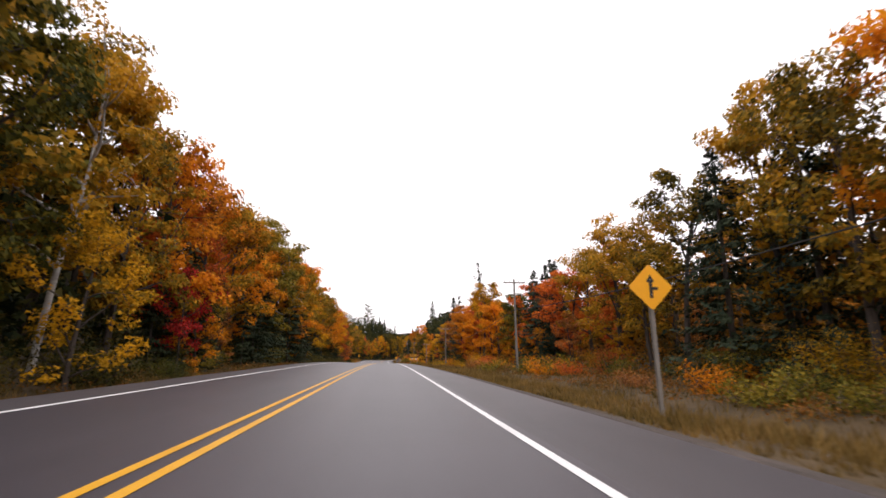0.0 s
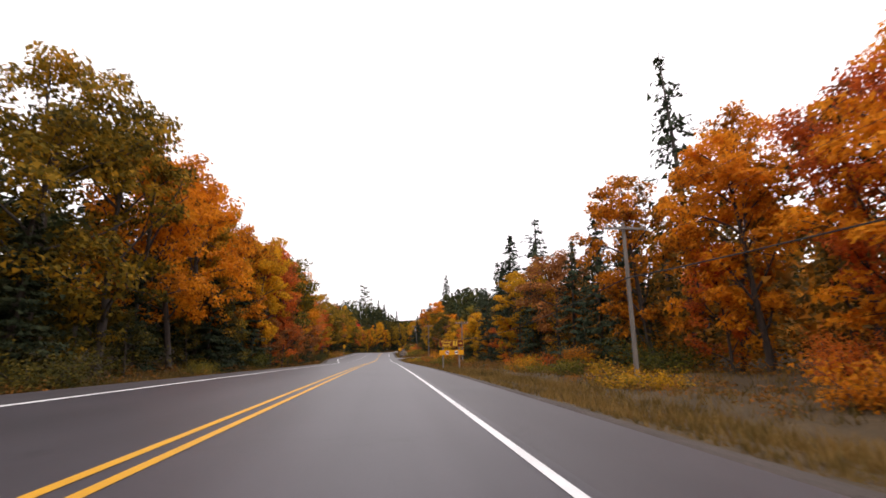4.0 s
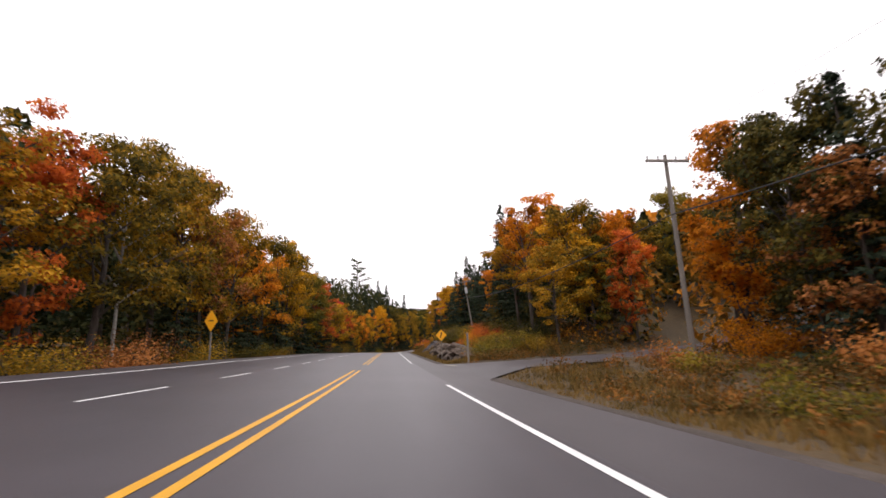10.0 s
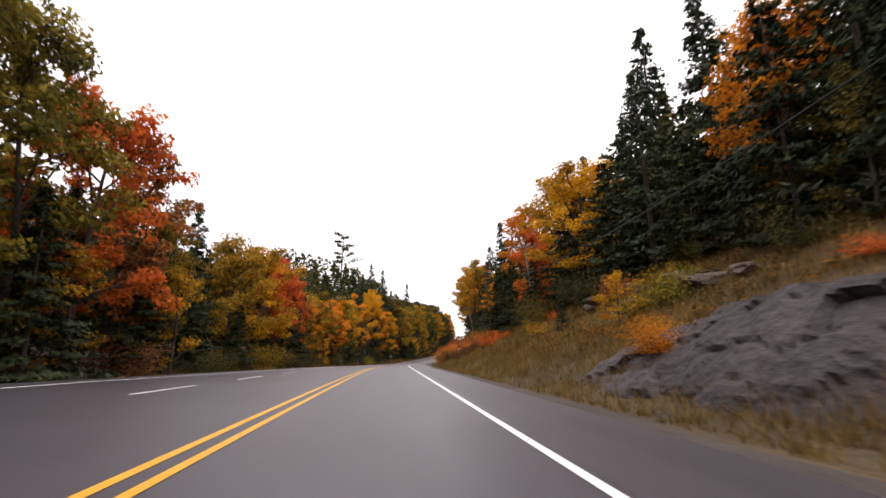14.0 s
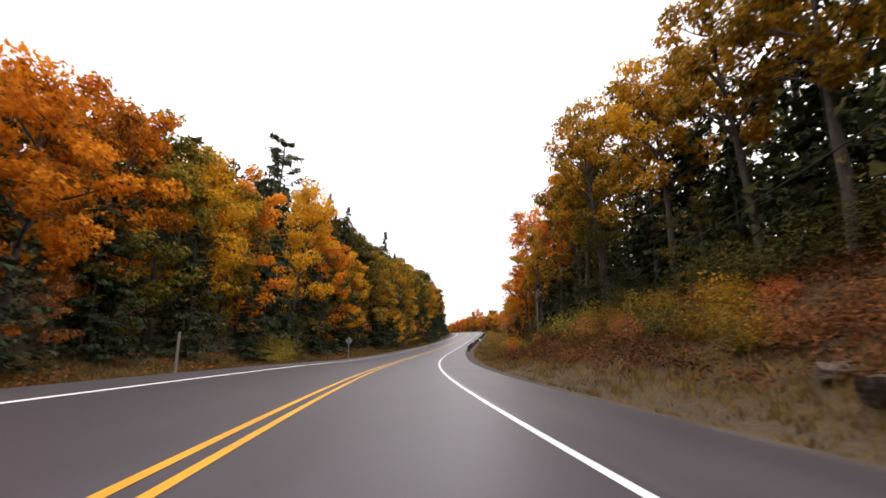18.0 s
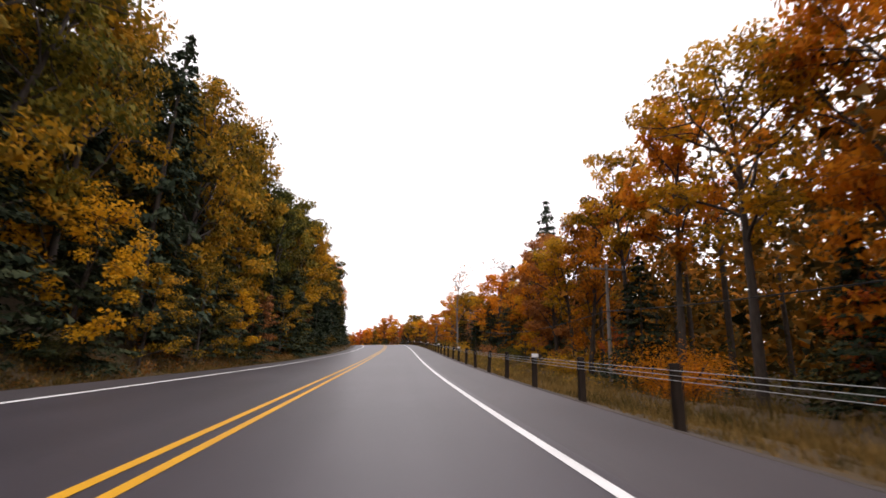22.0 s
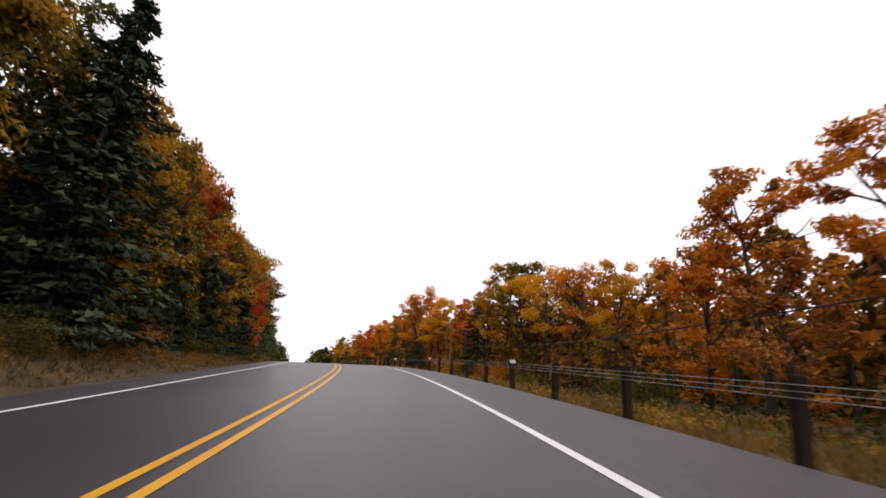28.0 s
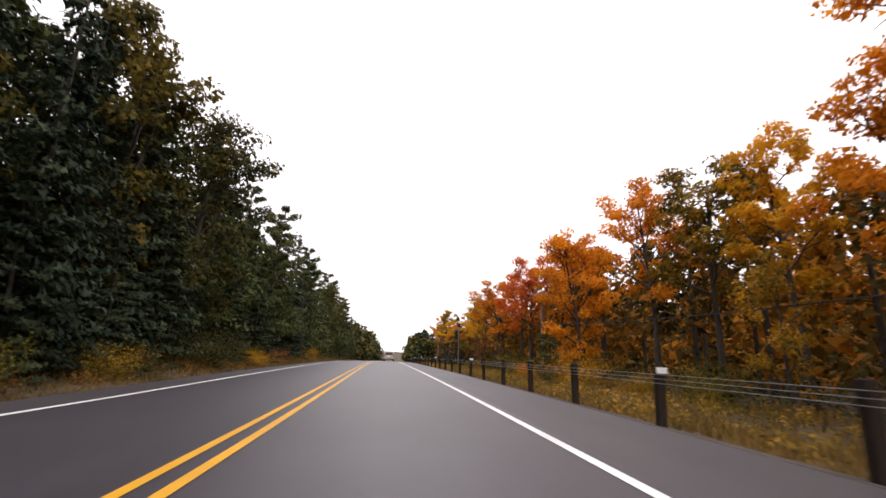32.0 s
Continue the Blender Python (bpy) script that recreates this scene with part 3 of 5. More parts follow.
def broadleaf(seed, n_leaves, leaf, width=0.3, low=0.12, sides=7, sparse=0.0, limbs=11, girth=1.0):
    """A leaf tree of unit height times ten: trunk with limbs, and a crown of leaf clumps."""
    rng = np.random.default_rng(seed)
    H = 10.0
    trunk = limb_path(rng, (0, 0, -0.4), (0, 0, 1), H * 0.9, 0.09, 8, 0.1)
    tubes = [tube_rings(trunk, np.linspace(0.17, 0.03, len(trunk)) * girth, sides)]
    clumps = []
    for k in range(limbs):
        f = low + 0.08 + (0.86 - low) * (k + rng.uniform(0, 0.7)) / limbs
        i = f * (len(trunk) - 1)
        at = trunk[int(i)] + (trunk[min(int(i) + 1, len(trunk) - 1)] - trunk[int(i)]) * (i % 1)
        ang = k * 2.4 + rng.uniform(-0.5, 0.5)
        shape = np.sin(np.pi * min(1, (f - low) / (1.05 - low)) ** 0.75)
        reach = H * width * (0.45 + 0.75 * shape) * rng.uniform(0.75, 1.2)
        way = np.array([np.cos(ang), np.sin(ang), rng.uniform(0.35, 0.95) + f * 0.4])
        path = limb_path(rng, at, way / np.linalg.norm(way), reach, 0.3, 5, 0.03)
        tubes.append(tube_rings(path, np.linspace(0.07, 0.015, len(path)) * (1.1 - f * 0.5), 4))
        for q in range(2):
            sub = limb_path(rng, path[2 + q], path[3 + q] - path[2 + q] + rng.normal(size=3) * 0.35, reach * 0.5, 0.35, 3)
            tubes.append(tube_rings(sub, np.linspace(0.03, 0.008, len(sub)), 3))
            clumps += [(sub[-1], 0.8), (sub[-2], 0.7)]
        clumps += [(path[-1], 1.0), (path[-2], 0.9), (path[3], 0.7)]
    for _ in range(int(limbs * 1.6)):
        z = H * rng.uniform(low + 0.02, 0.97)
        r = H * width * 0.95 * np.sin(np.pi * min(1, max(0.04, (z / H - low) / (1.04 - low))) ** 0.72) * rng.uniform(0.35, 1.05)
        a = rng.uniform(0, 2 * np.pi)
        clumps.append((np.array([np.cos(a) * r, np.sin(a) * r, z]), rng.uniform(0.7, 1.2)))
    clumps += [(trunk[-1], 1.1), (trunk[-2], 1.2), (trunk[-1] * 0.5 + trunk[-2] * 0.5, 1.0)]
    keep = [c for c in clumps if rng.uniform() > sparse]
    weights = np.array([c[1] ** 2 for c in keep])
    counts = rng.multinomial(n_leaves, weights / weights.sum())
    pts, face = [], []
    for (c, size), n in zip(keep, counts):
        q = unit(rng.normal(size=(n, 3))) * rng.uniform(0.25, 1.0, (n, 1)) ** 0.6
        at = np.array(c) + q * (0.85, 0.85, 0.44) * size * H * width * 0.3
        pts.append(at)
        face.append(q * 0.7 + unit(at * (1, 1, 0)) * 0.45 + (0, 0, 0.65))
    pts, face = np.concatenate(pts), np.concatenate(face)
    keep = pts[:, 2] > 0.15
    return join(tubes), leaves(rng, pts[keep], leaf, leaf * 0.85, face[keep])


def spruce(seed, whorls, sprays, width=0.17, ragged=0.2, low=0.06, leaf=0.34):
    """A spruce of ten metres: whorls of drooping boughs with needle sprays."""
    rng = np.random.default_rng(seed)
    H = 10.0
    tubes = [tube_rings([(0, 0, -0.4), (0.02, 0, H * 0.5), (0, 0.02, H)], [0.15, 0.09, 0.01], 7)]
    pts, ways = [], []
    for k in range(whorls):
        f = (k + rng.uniform(0, 0.6)) / whorls
        z = H * (low + (0.99 - low) * f)
        for b in range(7 if f < 0.8 else 5):
            if rng.uniform() < ragged * 0.5:
                continue
            a = rng.uniform(0, 2 * np.pi)
            reach = H * width * ((1 - f) ** 0.8 * 0.95 + 0.035) * rng.uniform(1 - ragged, 1 + ragged)
            n = max(2, int(sprays * (0.35 + (1 - f))))
            t = rng.uniform(0.12, 1, n) ** 0.7
            out = np.stack([np.cos(a) * t * reach, np.sin(a) * t * reach, z - 0.32 * reach * t ** 1.3 + 0.18 * reach * t ** 3], 1)
            out += rng.normal(size=(n, 3)) * (0.06, 0.06, 0.05) + np.stack([-np.sin(a) * 1.0, np.cos(a) * 1.0, 0], 0) * rng.normal(size=(n, 1)) * 0.13 * reach * t[:, None]
            pts.append(out)
            ways.append(np.tile([np.cos(a), np.sin(a), -0.35], (n, 1)) + rng.normal(size=(n, 3)) * 0.4)
    pts, ways = np.concatenate(pts), np.concatenate(ways)
    return join(tubes), leaves(rng, pts, leaf, leaf * 0.55, unit(pts * (1, 1, 0)) * 0.5 + (0, 0, 0.8), ways, 0.45)


def pine(seed, n_leaves, width=0.24, low=0.2, leaf=0.3, plates=26):
    """A white pine of ten metres: level plates of needle tufts on long boughs."""
    rng = np.random.default_rng(seed)
    H = 10.0
    trunk = limb_path(rng, (0, 0, -0.4), (0, 0, 1), H * 1.02, 0.05, 7, 0.12)
    tubes, pts = [tube_rings(trunk, np.linspace(0.15, 0.03, len(trunk)), 7)], []
    for k in range(plates):
        f = low + (0.99 - low) * (k + rng.uniform(0, 0.5)) / plates
        i = min(f * (len(trunk) - 1), len(trunk) - 1.01)
        at = trunk[int(i)] + (trunk[int(i) + 1] - trunk[int(i)]) * (i % 1)
        a = k * 2.4 + rng.uniform(-0.6, 0.6)
        reach = H * width * (1.1 - 0.75 * (f - low) / (1 - low)) * rng.uniform(0.5, 1.25)
        path = limb_path(rng, at, (np.cos(a), np.sin(a), 0.25), reach, 0.18, 4, 0.06)
        tubes.append(tube_rings(path, np.linspace(0.045, 0.01, len(path)), 4))
        n = int(n_leaves / plates)
        t = rng.uniform(0.25, 1.05, n) ** 0.8 * (len(path) - 1.01)
        t = np.minimum(t, len(path) - 1.01)
        base = path[t.astype(int)] + (path[t.astype(int) + 1] - path[t.astype(int)]) * (t % 1)[:, None]
        pts.append(base + rng.normal(size=(n, 3)) * (0.3, 0.3, 0.13) * reach * 0.55 + (0, 0, 0.08))
    pts = np.concatenate(pts)
    way = rng.normal(size=(len(pts), 3)) * (1, 1, 0.7) + (0, 0, 0.5)
    return join(tubes), leaves(rng, pts, leaf, leaf * 0.5, unit(pts * (1, 1, 0)) * 0.4 + (0, 0, 0.8), way, 0.5)


def bare(seed, n_leaves):
    """A dying tree of ten metres: forked limbs and a few leaves left."""
    rng = np.random.default_rng(seed)
    tubes, tips = [], []
    trunk = limb_path(rng, (0, 0, -0.4), (0.03, 0, 1), 9.6, 0.16, 8, 0.1)
    tubes.append(tube_rings(trunk, np.linspace(0.16, 0.025, len(trunk)), 7))
    for k in range(12):
        i = 2.6 + 5.2 * k / 12
        at, a = trunk[int(i)], k * 2.4 + rng.uniform(-0.5, 0.5)
        path = limb_path(rng, at, (np.cos(a), np.sin(a), 0.9), rng.uniform(1.2, 2.6), 0.4, 5, 0.05)
        tubes.append(tube_rings(path, np.linspace(0.055, 0.01, len(path)), 5))
        for q in range(3):
            sub = limb_path(rng, path[2 + q], path[3 + q] - path[2 + q] + rng.normal(size=3) * 0.35, rng.uniform(0.5, 1.2), 0.4, 3)
            tubes.append(tube_rings(sub, np.linspace(0.02, 0.006, len(sub)), 4))
            tips += [sub[-1], sub[-2]]
    tips = np.array(tips)
    pts = tips[rng.integers(0, len(tips), n_leaves)] + rng.normal(size=(n_leaves, 3)) * 0.28
    return join(tubes), leaves(rng, pts, 0.18, 0.14)


def shrub(seed, n_leaves, spread=1.0, leaf=0.052):
    rng = np.random.default_rng(seed)
    tubes, pts = [], []
    for k in range(9):
        a = k * 2.4 + rng.uniform(-0.4, 0.4)
        way = np.array([np.cos(a) * 0.7 * spread, np.sin(a) * 0.7 * spread, 1.0])
        path = limb_path(rng, (np.cos(a) * 0.08, np.sin(a) * 0.08, -0.12), way / np.linalg.norm(way), rng.uniform(0.65, 1.1), 0.25, 4)
        tubes.append(tube_rings(path, np.linspace(0.022, 0.005, len(path)), 4))
        n = n_leaves // 9
        t = rng.integers(1, len(path), n)
        pts.append(path[t] + rng.normal(size=(n, 3)) * (0.2, 0.2, 0.14))
    pts = np.concatenate(pts)
    pts[:, 2] = np.abs(pts[:, 2])
    return join(tubes), leaves(rng, pts, leaf, leaf * 0.68, pts * (1, 1, 0) + (0, 0, 0.5))


MODELS = {}


def model(kind, shape, bark):
    (v, f), q = shape
    tall = (1.0 if kind in ("shrub", "low_shrub", "sumac") else 10.0) / np.quantile(q[..., 2], 0.998)
    v, q = np.asarray(v) * (1, 1, tall), q * (1, 1, tall)
    MODELS.setdefault(kind, []).append((mesh_of("trunk", v, f, bark, True), leaf_mesh("crown", q, LEAF["G"])))


for k in range(7):
    model("broad", broadleaf(10 + k, 9600, 0.155, 0.25 + 0.03 * (k % 3), 0.06 + 0.07 * (k % 3), sparse=0.12, limbs=14), BARK)
for k in range(3):
    model("tall", broadleaf(30 + k, 8000, 0.135, 0.21 + 0.03 * k, 0.4, sparse=0.35, limbs=12), BARK)
for k in range(2):
    model("birch", broadleaf(40 + k, 7000, 0.125, 0.22, 0.2, sparse=0.15, limbs=12, girth=0.6), BIRCH)
for k in range(4):
    model("spruce", spruce(50 + k, 46, 30, 0.19 + 0.03 * (k % 3), 0.28, 0.03, 0.21), BARK)
model("snag", spruce(57, 30, 14, 0.12, 0.7, 0.3, 0.2), BARK)
for k in range(3):
    model("pine", pine(60 + k, 6500, 0.24, 0.06 + 0.05 * k, 0.24, 34), BARK)
model("lone_pine", pine(66, 2400, 0.2, 0.5, 0.26, 15), BARK)
for k in range(3):
    model("bare", bare(70 + k, 250 + 450 * k), DEAD)
for k in range(3):
    model("young", broadleaf(80 + k, 3600, 0.2, 0.33, 0.0, 5, limbs=9), BARK)
for k in range(4):
    model("shrub", shrub(90 + k, 6000, 0.7 + 0.25 * k, 0.038), BARK)
for k in range(2):
    model("sumac", shrub(140 + k, 4600, 0.9, 0.046), BARK)
model("hemlock", spruce(120, 32, 42, 0.34, 0.35, 0.02, 0.29), BARK)
model("hemlock", spruce(121, 32, 42, 0.3, 0.35, 0.02, 0.29), BARK)
for k in range(3):
    model("low_shrub", shrub(130 + k, 1500, 1.1 + 0.3 * k, 0.08), BARK)
KIND = dict(G="broad", K="broad", O="broad", Y="broad", A="broad", R="broad", M="broad", S="broad", C="spruce", P="pine", B="bare", D="birch", N="snag", L="lone_pine", T="tall")
TONE = dict(C="C", P="P", B="M", D="O", N="C", L="P", T="O")
SAY = dict(G="green leaves", K="deep green leaves", O="olive leaves turning yellow", Y="golden yellow leaves", A="amber orange leaves", R="red-orange leaves", M="rust-brown leaves", S="scarlet leaves")
NAMES = dict(spruce=("spruce_tree", "dark green spruce tree with drooping boughs", "spruce"), pine=("pine_tree", "green white pine with layered boughs", "pine"),
             bare=("dying_tree", "dying tree with bare grey limbs", "tree"), snag=("spruce_tree", "thin ragged half-bare spruce tree", "spruce"),
             hemlock=("hemlock_tree", "dark green hemlock with boughs down to the ground", "hemlock"),
             lone_pine=("pine_tree", "tall lone pine with a flat ragged top", "pine"))
plant_rng = np.random.default_rng(5)


def plant(kind, tone, s, d, height, wide=1.0, lean=0.0, group="", sink=0.0):
    """One tree or shrub on the ground at s, d."""
    which = MODELS[kind]
    trunk_me, crown_me = which[int(plant_rng.integers(len(which)))]
    x, y, z = on_ground(s, d)
    if kind in ("shrub", "low_shrub", "sumac"):
        name, label, cat, full = "shrub", f"roadside shrub with {SAY.get(tone, 'dark green needles')}", "shrub", 1.0
    elif kind in NAMES:
        (name, label, cat), full = NAMES[kind], 10.0
    elif kind == "birch":
        name, label, cat, full = "birch_tree", "slender white-barked birch with olive leaves", "birch", 10.0
    else:
        name, cat, full = "broadleaf_tree", "tree", 10.0
        label = f"autumn tree with {SAY[tone]} beside the highway"
        if kind == "young":
            name, label = "sapling", f"young bushy tree with {SAY[tone]} at the wood's edge"
    top = new(name)
    k = height / full
    w = k * wide
    tilt = plant_rng.normal(size=2) * (0.025 + lean)
    top.matrix_basis = Matrix.LocRotScale((x, y, z - sink), Euler((tilt[0], tilt[1], plant_rng.uniform(0, 6.28))), (w, w, k))
    low = name == "shrub"
    trunk, crown = new("stem" if low else "trunk", trunk_me), new("foliage" if low else "crown", crown_me)
    trunk.parent = crown.parent = top
    crown.material_slots[0].link = "OBJECT"
    crown.material_slots[0].material = LEAF[tone]
    tagged(top, label, cat, group)
    return top

# trees at the wood's edge: distance along the road, kind and top over the road in metres (then ~ and metres further back); a small letter is a tree with a high crown
LEFT_TREES = (
    "-8O15 -3G15 2O15 8G15 13O19 18G20 24D19.5 29O15.3 32A16 36R14.8 41A16.3 45O15.3 50A16 54A16.3 58A16 64G19 69D17.6 73A17 79O18 84O17 89Y18 93A18.9 98O17 104O15.9 109O17 "
    "114A15.8 119A16.2 124A16 129O16 134A15 139Y14.9 144Y15 148R17 152R16.6 157G17 161A17 165A17.1 169G18 173Y16.8 177Y17 181A18 187A17 192R16 197M15.1 202B15 206M13.5 210O14.3 214R16.2 217B17.1 221O18.8 "
    "226O12.6 231R14.9 235O15.4 240D17.7 244O18.7 248O18.4 252M18.1 257O16.7 262A16 268A15.3 273A15.5 278O18 283O19.4 288Y20.2 292Y21 297G18 302G17 308G17.7 313R16.3 317M16.1 322O13 327C15 332O13 337O12 342Y14.3 "
    "347R14 352R14 356R14 361G12.2 366A11 371O12.7 376O14.4 380A13.4 384A12.9 390A15.1 395G16 400Y15.8 405O15.3 410A18.5 415C22.8 420Y21.1 424C16 430A18.5 435G17 441Y16 445C21.9 450K21.8 455O18.5 460O17.5 465G19 "
    "471O18.5 476C21.4 481O21 487O20 492O20.8 497G19 502G18.7 507K18 513G21.1 519O17.2 525C22 531K17.7 537C22 543K20 549K16.4 555O19 561O17.5 567A19.7 573O17.6 579O16.7 585O17.3 592C17 597O14.4 603O17.8 609O17 "
    "615R18.7 620O14.7 625C18 631O14.8 636O14.3 641C15.8 646R14.6 652O17.5 657O19.1 662K16 664C19.3 667C19.2 670C18.6 674K20.7 677C18 679P20 682P18 684K19 689P18 694P19 700P19 706P18.3 714P19 721C19 729P17 737P20.5 745P19 756P19.6 767K19 "
    "779P16.6 791P18.5 807P19 ")
RIGHT_TREES = (
    "1A14 6O15 12A14.9 17O13.7 19C13~1 22O15.7 27T12.5 32O10.1 36O12.2 41R11 45O12 48R10.1 53C12 55C11.6 59C11.6 62R10.5 64C12.1~3 67G9.9 71O9.4 73Y9.3 78A10 84A10 86A11 90R11 95A12 99R13 103A12.4 107A14.6 "
    "113A13.6 117C12.6 122C13.9 127C12 132M12 138C11.3 141Y12.5 145Y12 148N11 151C14~9 154C14.6 158C14.1 162C16.6 166C12.8 171C8.7 175Y9.3 179A8.7 183A5.8 188Y6.4 195Y9.6 200Y6.8 204Y7.5 208M10 211C10.7~8 215K12.9 "
    "219C10.6 222K11 226A12 229C14~6 236O11.8~26 241O11.8~22 247R11.4~5 250O15~3 251Y14.2~2 256a17 261y16.9 265o14.6 269C20 273C18.1 277C16.8 281A13.4 285C14 290C14.2 294C16.1 298C17 302A15.2 306C20.2 310C17.5 314C17 318Y14.6 "
    "322C17 326O16.4 331R13.5 335A16.7 340C16.5 345O13.2 349a10.6 354o10.4 359C18 364o17 370a17.4 376y17.6 380o18 385o18.6 390y18.7 395o18.6 400o20.3 402o17.2 405o20 411o18 416a20 418r20.9 421o17.7 426o16.5 431o19 436a21 445o18 "
    "449a14.8 454a14.6 459A16.4 464y14.9 469a15.6 475y15 480A12.7 485y10.8 490M12.1 495A11.4 499y12.3 504y11.1 508C12 513T9 519A12.3 524y10 529a9 533B9.1 538B10 542o12 546B12 550o13 556y13 561A13 566y10.7 "
    "571a14.7 576y8.3 581a9.4 586a10 591A8.8 597y8.4 602a9.3 607y10 612O11.8 617o12 622a9 627r9.4 632a8.5 638y10.9 642a9.6 645y9.9 650a12.4 655a15.9 660a11.9 665y11 670o11.1 675a12 681A10.7 686a10.6 691a12 "
    "696r11.5 701r11 707a11 713a10 721y10 728y11 736G10 743a10 752C10 763y10 774o13.8 786C15 800a15 814o13 ")


def wood_line(table, side, front):
    for token in table.split():
        head, _, back = token.partition("~")
        cut = next(i for i, c in enumerate(head) if c.isalpha())
        s, letter, height = float(head[:cut]), head[cut], float(head[cut + 1:])
        d = side * (front(s) + float(back or 0) + plant_rng.uniform(-0.9, 1.6))
        kind = "tall" if letter.islower() else KIND[letter]
        letter = letter.upper()
        height = height - float(ground_up(s, d))
        plant(kind, TONE.get(letter, letter), s + plant_rng.uniform(-0.8, 0.8), d, height, plant_rng.uniform(0.8, 1.05) * (15.5 / max(height, 11)) ** 0.4)


LEFT_TOP = [(0, 16), (20, 16), (40, 17), (60, 18), (80, 18), (100, 18), (120, 17), (140, 17), (160, 18), (180, 17), (200, 15), (220, 15), (240, 16), (260, 17), (280, 18), (300, 20), (320, 17), (340, 14), (360, 13), (380, 13), (400, 15), (420, 17), (440, 18), (460, 20), (480, 21), (500, 21), (520, 22), (540, 21), (560, 19), (580, 17), (600, 18), (620, 18), (640, 16), (660, 16), (680, 19), (700, 19), (720, 19), (740, 19), (760, 19)]
RIGHT_TOP = [(0, 15), (20, 15), (40, 11), (60, 11), (80, 11), (100, 13), (120, 14), (140, 13), (160, 14), (180, 9), (200, 9), (220, 12), (240, 10), (260, 13), (280, 11), (300, 15), (320, 17), (340, 18), (360, 19), (380, 21), (400, 22), (420, 20), (440, 22), (460, 18), (480, 17), (500, 13), (520, 12), (540, 10), (560, 12), (580, 10), (600, 9), (620, 10), (640, 10), (660, 12), (680, 11), (700, 11), (720, 10), (740, 10), (760, 11)]
left_front = lambda s: np.interp(s, [-60, 150, 180, 300, 340, 560, 600, 1000], [13.1, 13.6, 15.8, 15.8, 13.8, 13.2, 13.2, 12.8])
right_front = lambda s: np.interp(s, [-60, 90, 120, 200, 250, 300, 340, 400, 440, 470, 1000], [21, 21, 21, 20, 18.5, 18, 16, 16.5, 17, 17, 17])
wood_line(LEFT_TREES, -1, left_front)
wood_line(RIGHT_TREES, 1, right_front)
for k in range(7):
    for s, tones, high in ((247.5 + k * 1.6, "OGAOGYG", 11.0), (220.5 + k * 1.3, "KKGAKKO", 8.0)):
        plant("broad", tones[k], s, 17.5 + k * 4.2, high + plant_rng.uniform(-1.5, 1.5), 1.0)


def second_row():
    """Taller trees just behind the front of the wood, where it closes the sky beside the road."""
    for s, stop, gap, top, tones in ((443, 552, 5.2, 23, "KCKKC"), (556, 640, 7.0, 19, "GOGO"), (664, 730, 5.6, 18.5, "CPKCP"), (130, 182, 6.5, 18, "AOG"), (4, 30, 6, 20, "GOG"), (60, 78, 6, 20, "GO")):
        k = 0
        while s < stop:
            tone = tones[k % len(tones)]
            d = -float(left_front(s)) - 4.6
            plant(KIND[tone], TONE.get(tone, tone), s, d, top - float(ground_up(s, d)), 1.0)
            s, k = s + gap, k + 1


second_row()


# the wood behind, too many trees to count
def deep_wood(name, side, front, tone, label, rows, start=-30, stop=900):
    rng = np.random.default_rng(300 + side)
    tri, tubes = [], []
    for row in range(rows):
        s = np.cumsum(rng.uniform(4.2, 7.0, 190)) - 25 + row * 2.1
        s = s[(s > start) & (s < stop)]
        if side > 0:
            back = front(s) + 3.8 + row * 5.6
            s = s[np.abs(s - 235 - np.interp(back, [10, 20, 30, 45, 60], [0, 2.2, 5, 10, 16])) > 7.5]
        d = side * (front(s) + 3.8 + row * 5.6 + rng.uniform(-1.6, 1.6, len(s)))
        base = on_ground(s, d)
        tall = knots(RIGHT_TOP if side > 0 else LEFT_TOP, s)[0] * rng.uniform(0.72, 1.0, len(s)) - np.where(np.abs(d) < 30, ground_up(s, d), np.minimum(ground_up(s, d), 0))
        tall = np.clip(tall, 8, 19)
        for p, h, bole in zip(base, tall, np.where((s > 430) & (side > 0) & (row < 2), 0.36, 0.03)):
            cone = rng.uniform() < 0.3 and bole < 0.1
            n = 800 if row < 2 else 260
            f = rng.uniform(bole, 1.0, n)
            a = rng.uniform(0, 2 * np.pi, n)
            lump = 1 + 0.35 * np.sin(a * 3 + f * 9 + rng.uniform(0, 6)) + 0.2 * np.sin(a * 5 - f * 17)
            wide = h * (0.2 * (1.02 - f) if cone else 0.27 * np.sin(np.pi * np.clip(0.16 + f * 0.84, 0, 1)) ** 0.7)
            r = wide * lump * rng.uniform(0.5, 1.0, n) ** 0.5
            out = np.stack([np.cos(a), np.sin(a), 0 * a], 1)
            pts = p + out * r[:, None] + np.stack([0 * f, 0 * f, f * h], 1)
            size = 0.45 if row < 2 else 0.95
            tri.append(leaves(rng, pts, size, size * 0.85, out * 0.6 + (0, 0, 0.6)))
            if row < 2:
                tubes.append(tube_rings([p - (0, 0, 0.3), p + (0, 0, h * 0.5), p + (0, 0, h * 0.9)], [0.2, 0.13, 0.03], 5))
    tagged(new(name, leaf_mesh(name, np.concatenate(tri), LEAF[tone])), label, "woods", kind="stuff")
    v, f = join(tubes)
    tagged(new("wood_trunks", mesh_of("wood_trunks", v, f, BARK, True)), "dark trunks standing deep in the roadside wood", "trunks", kind="stuff")


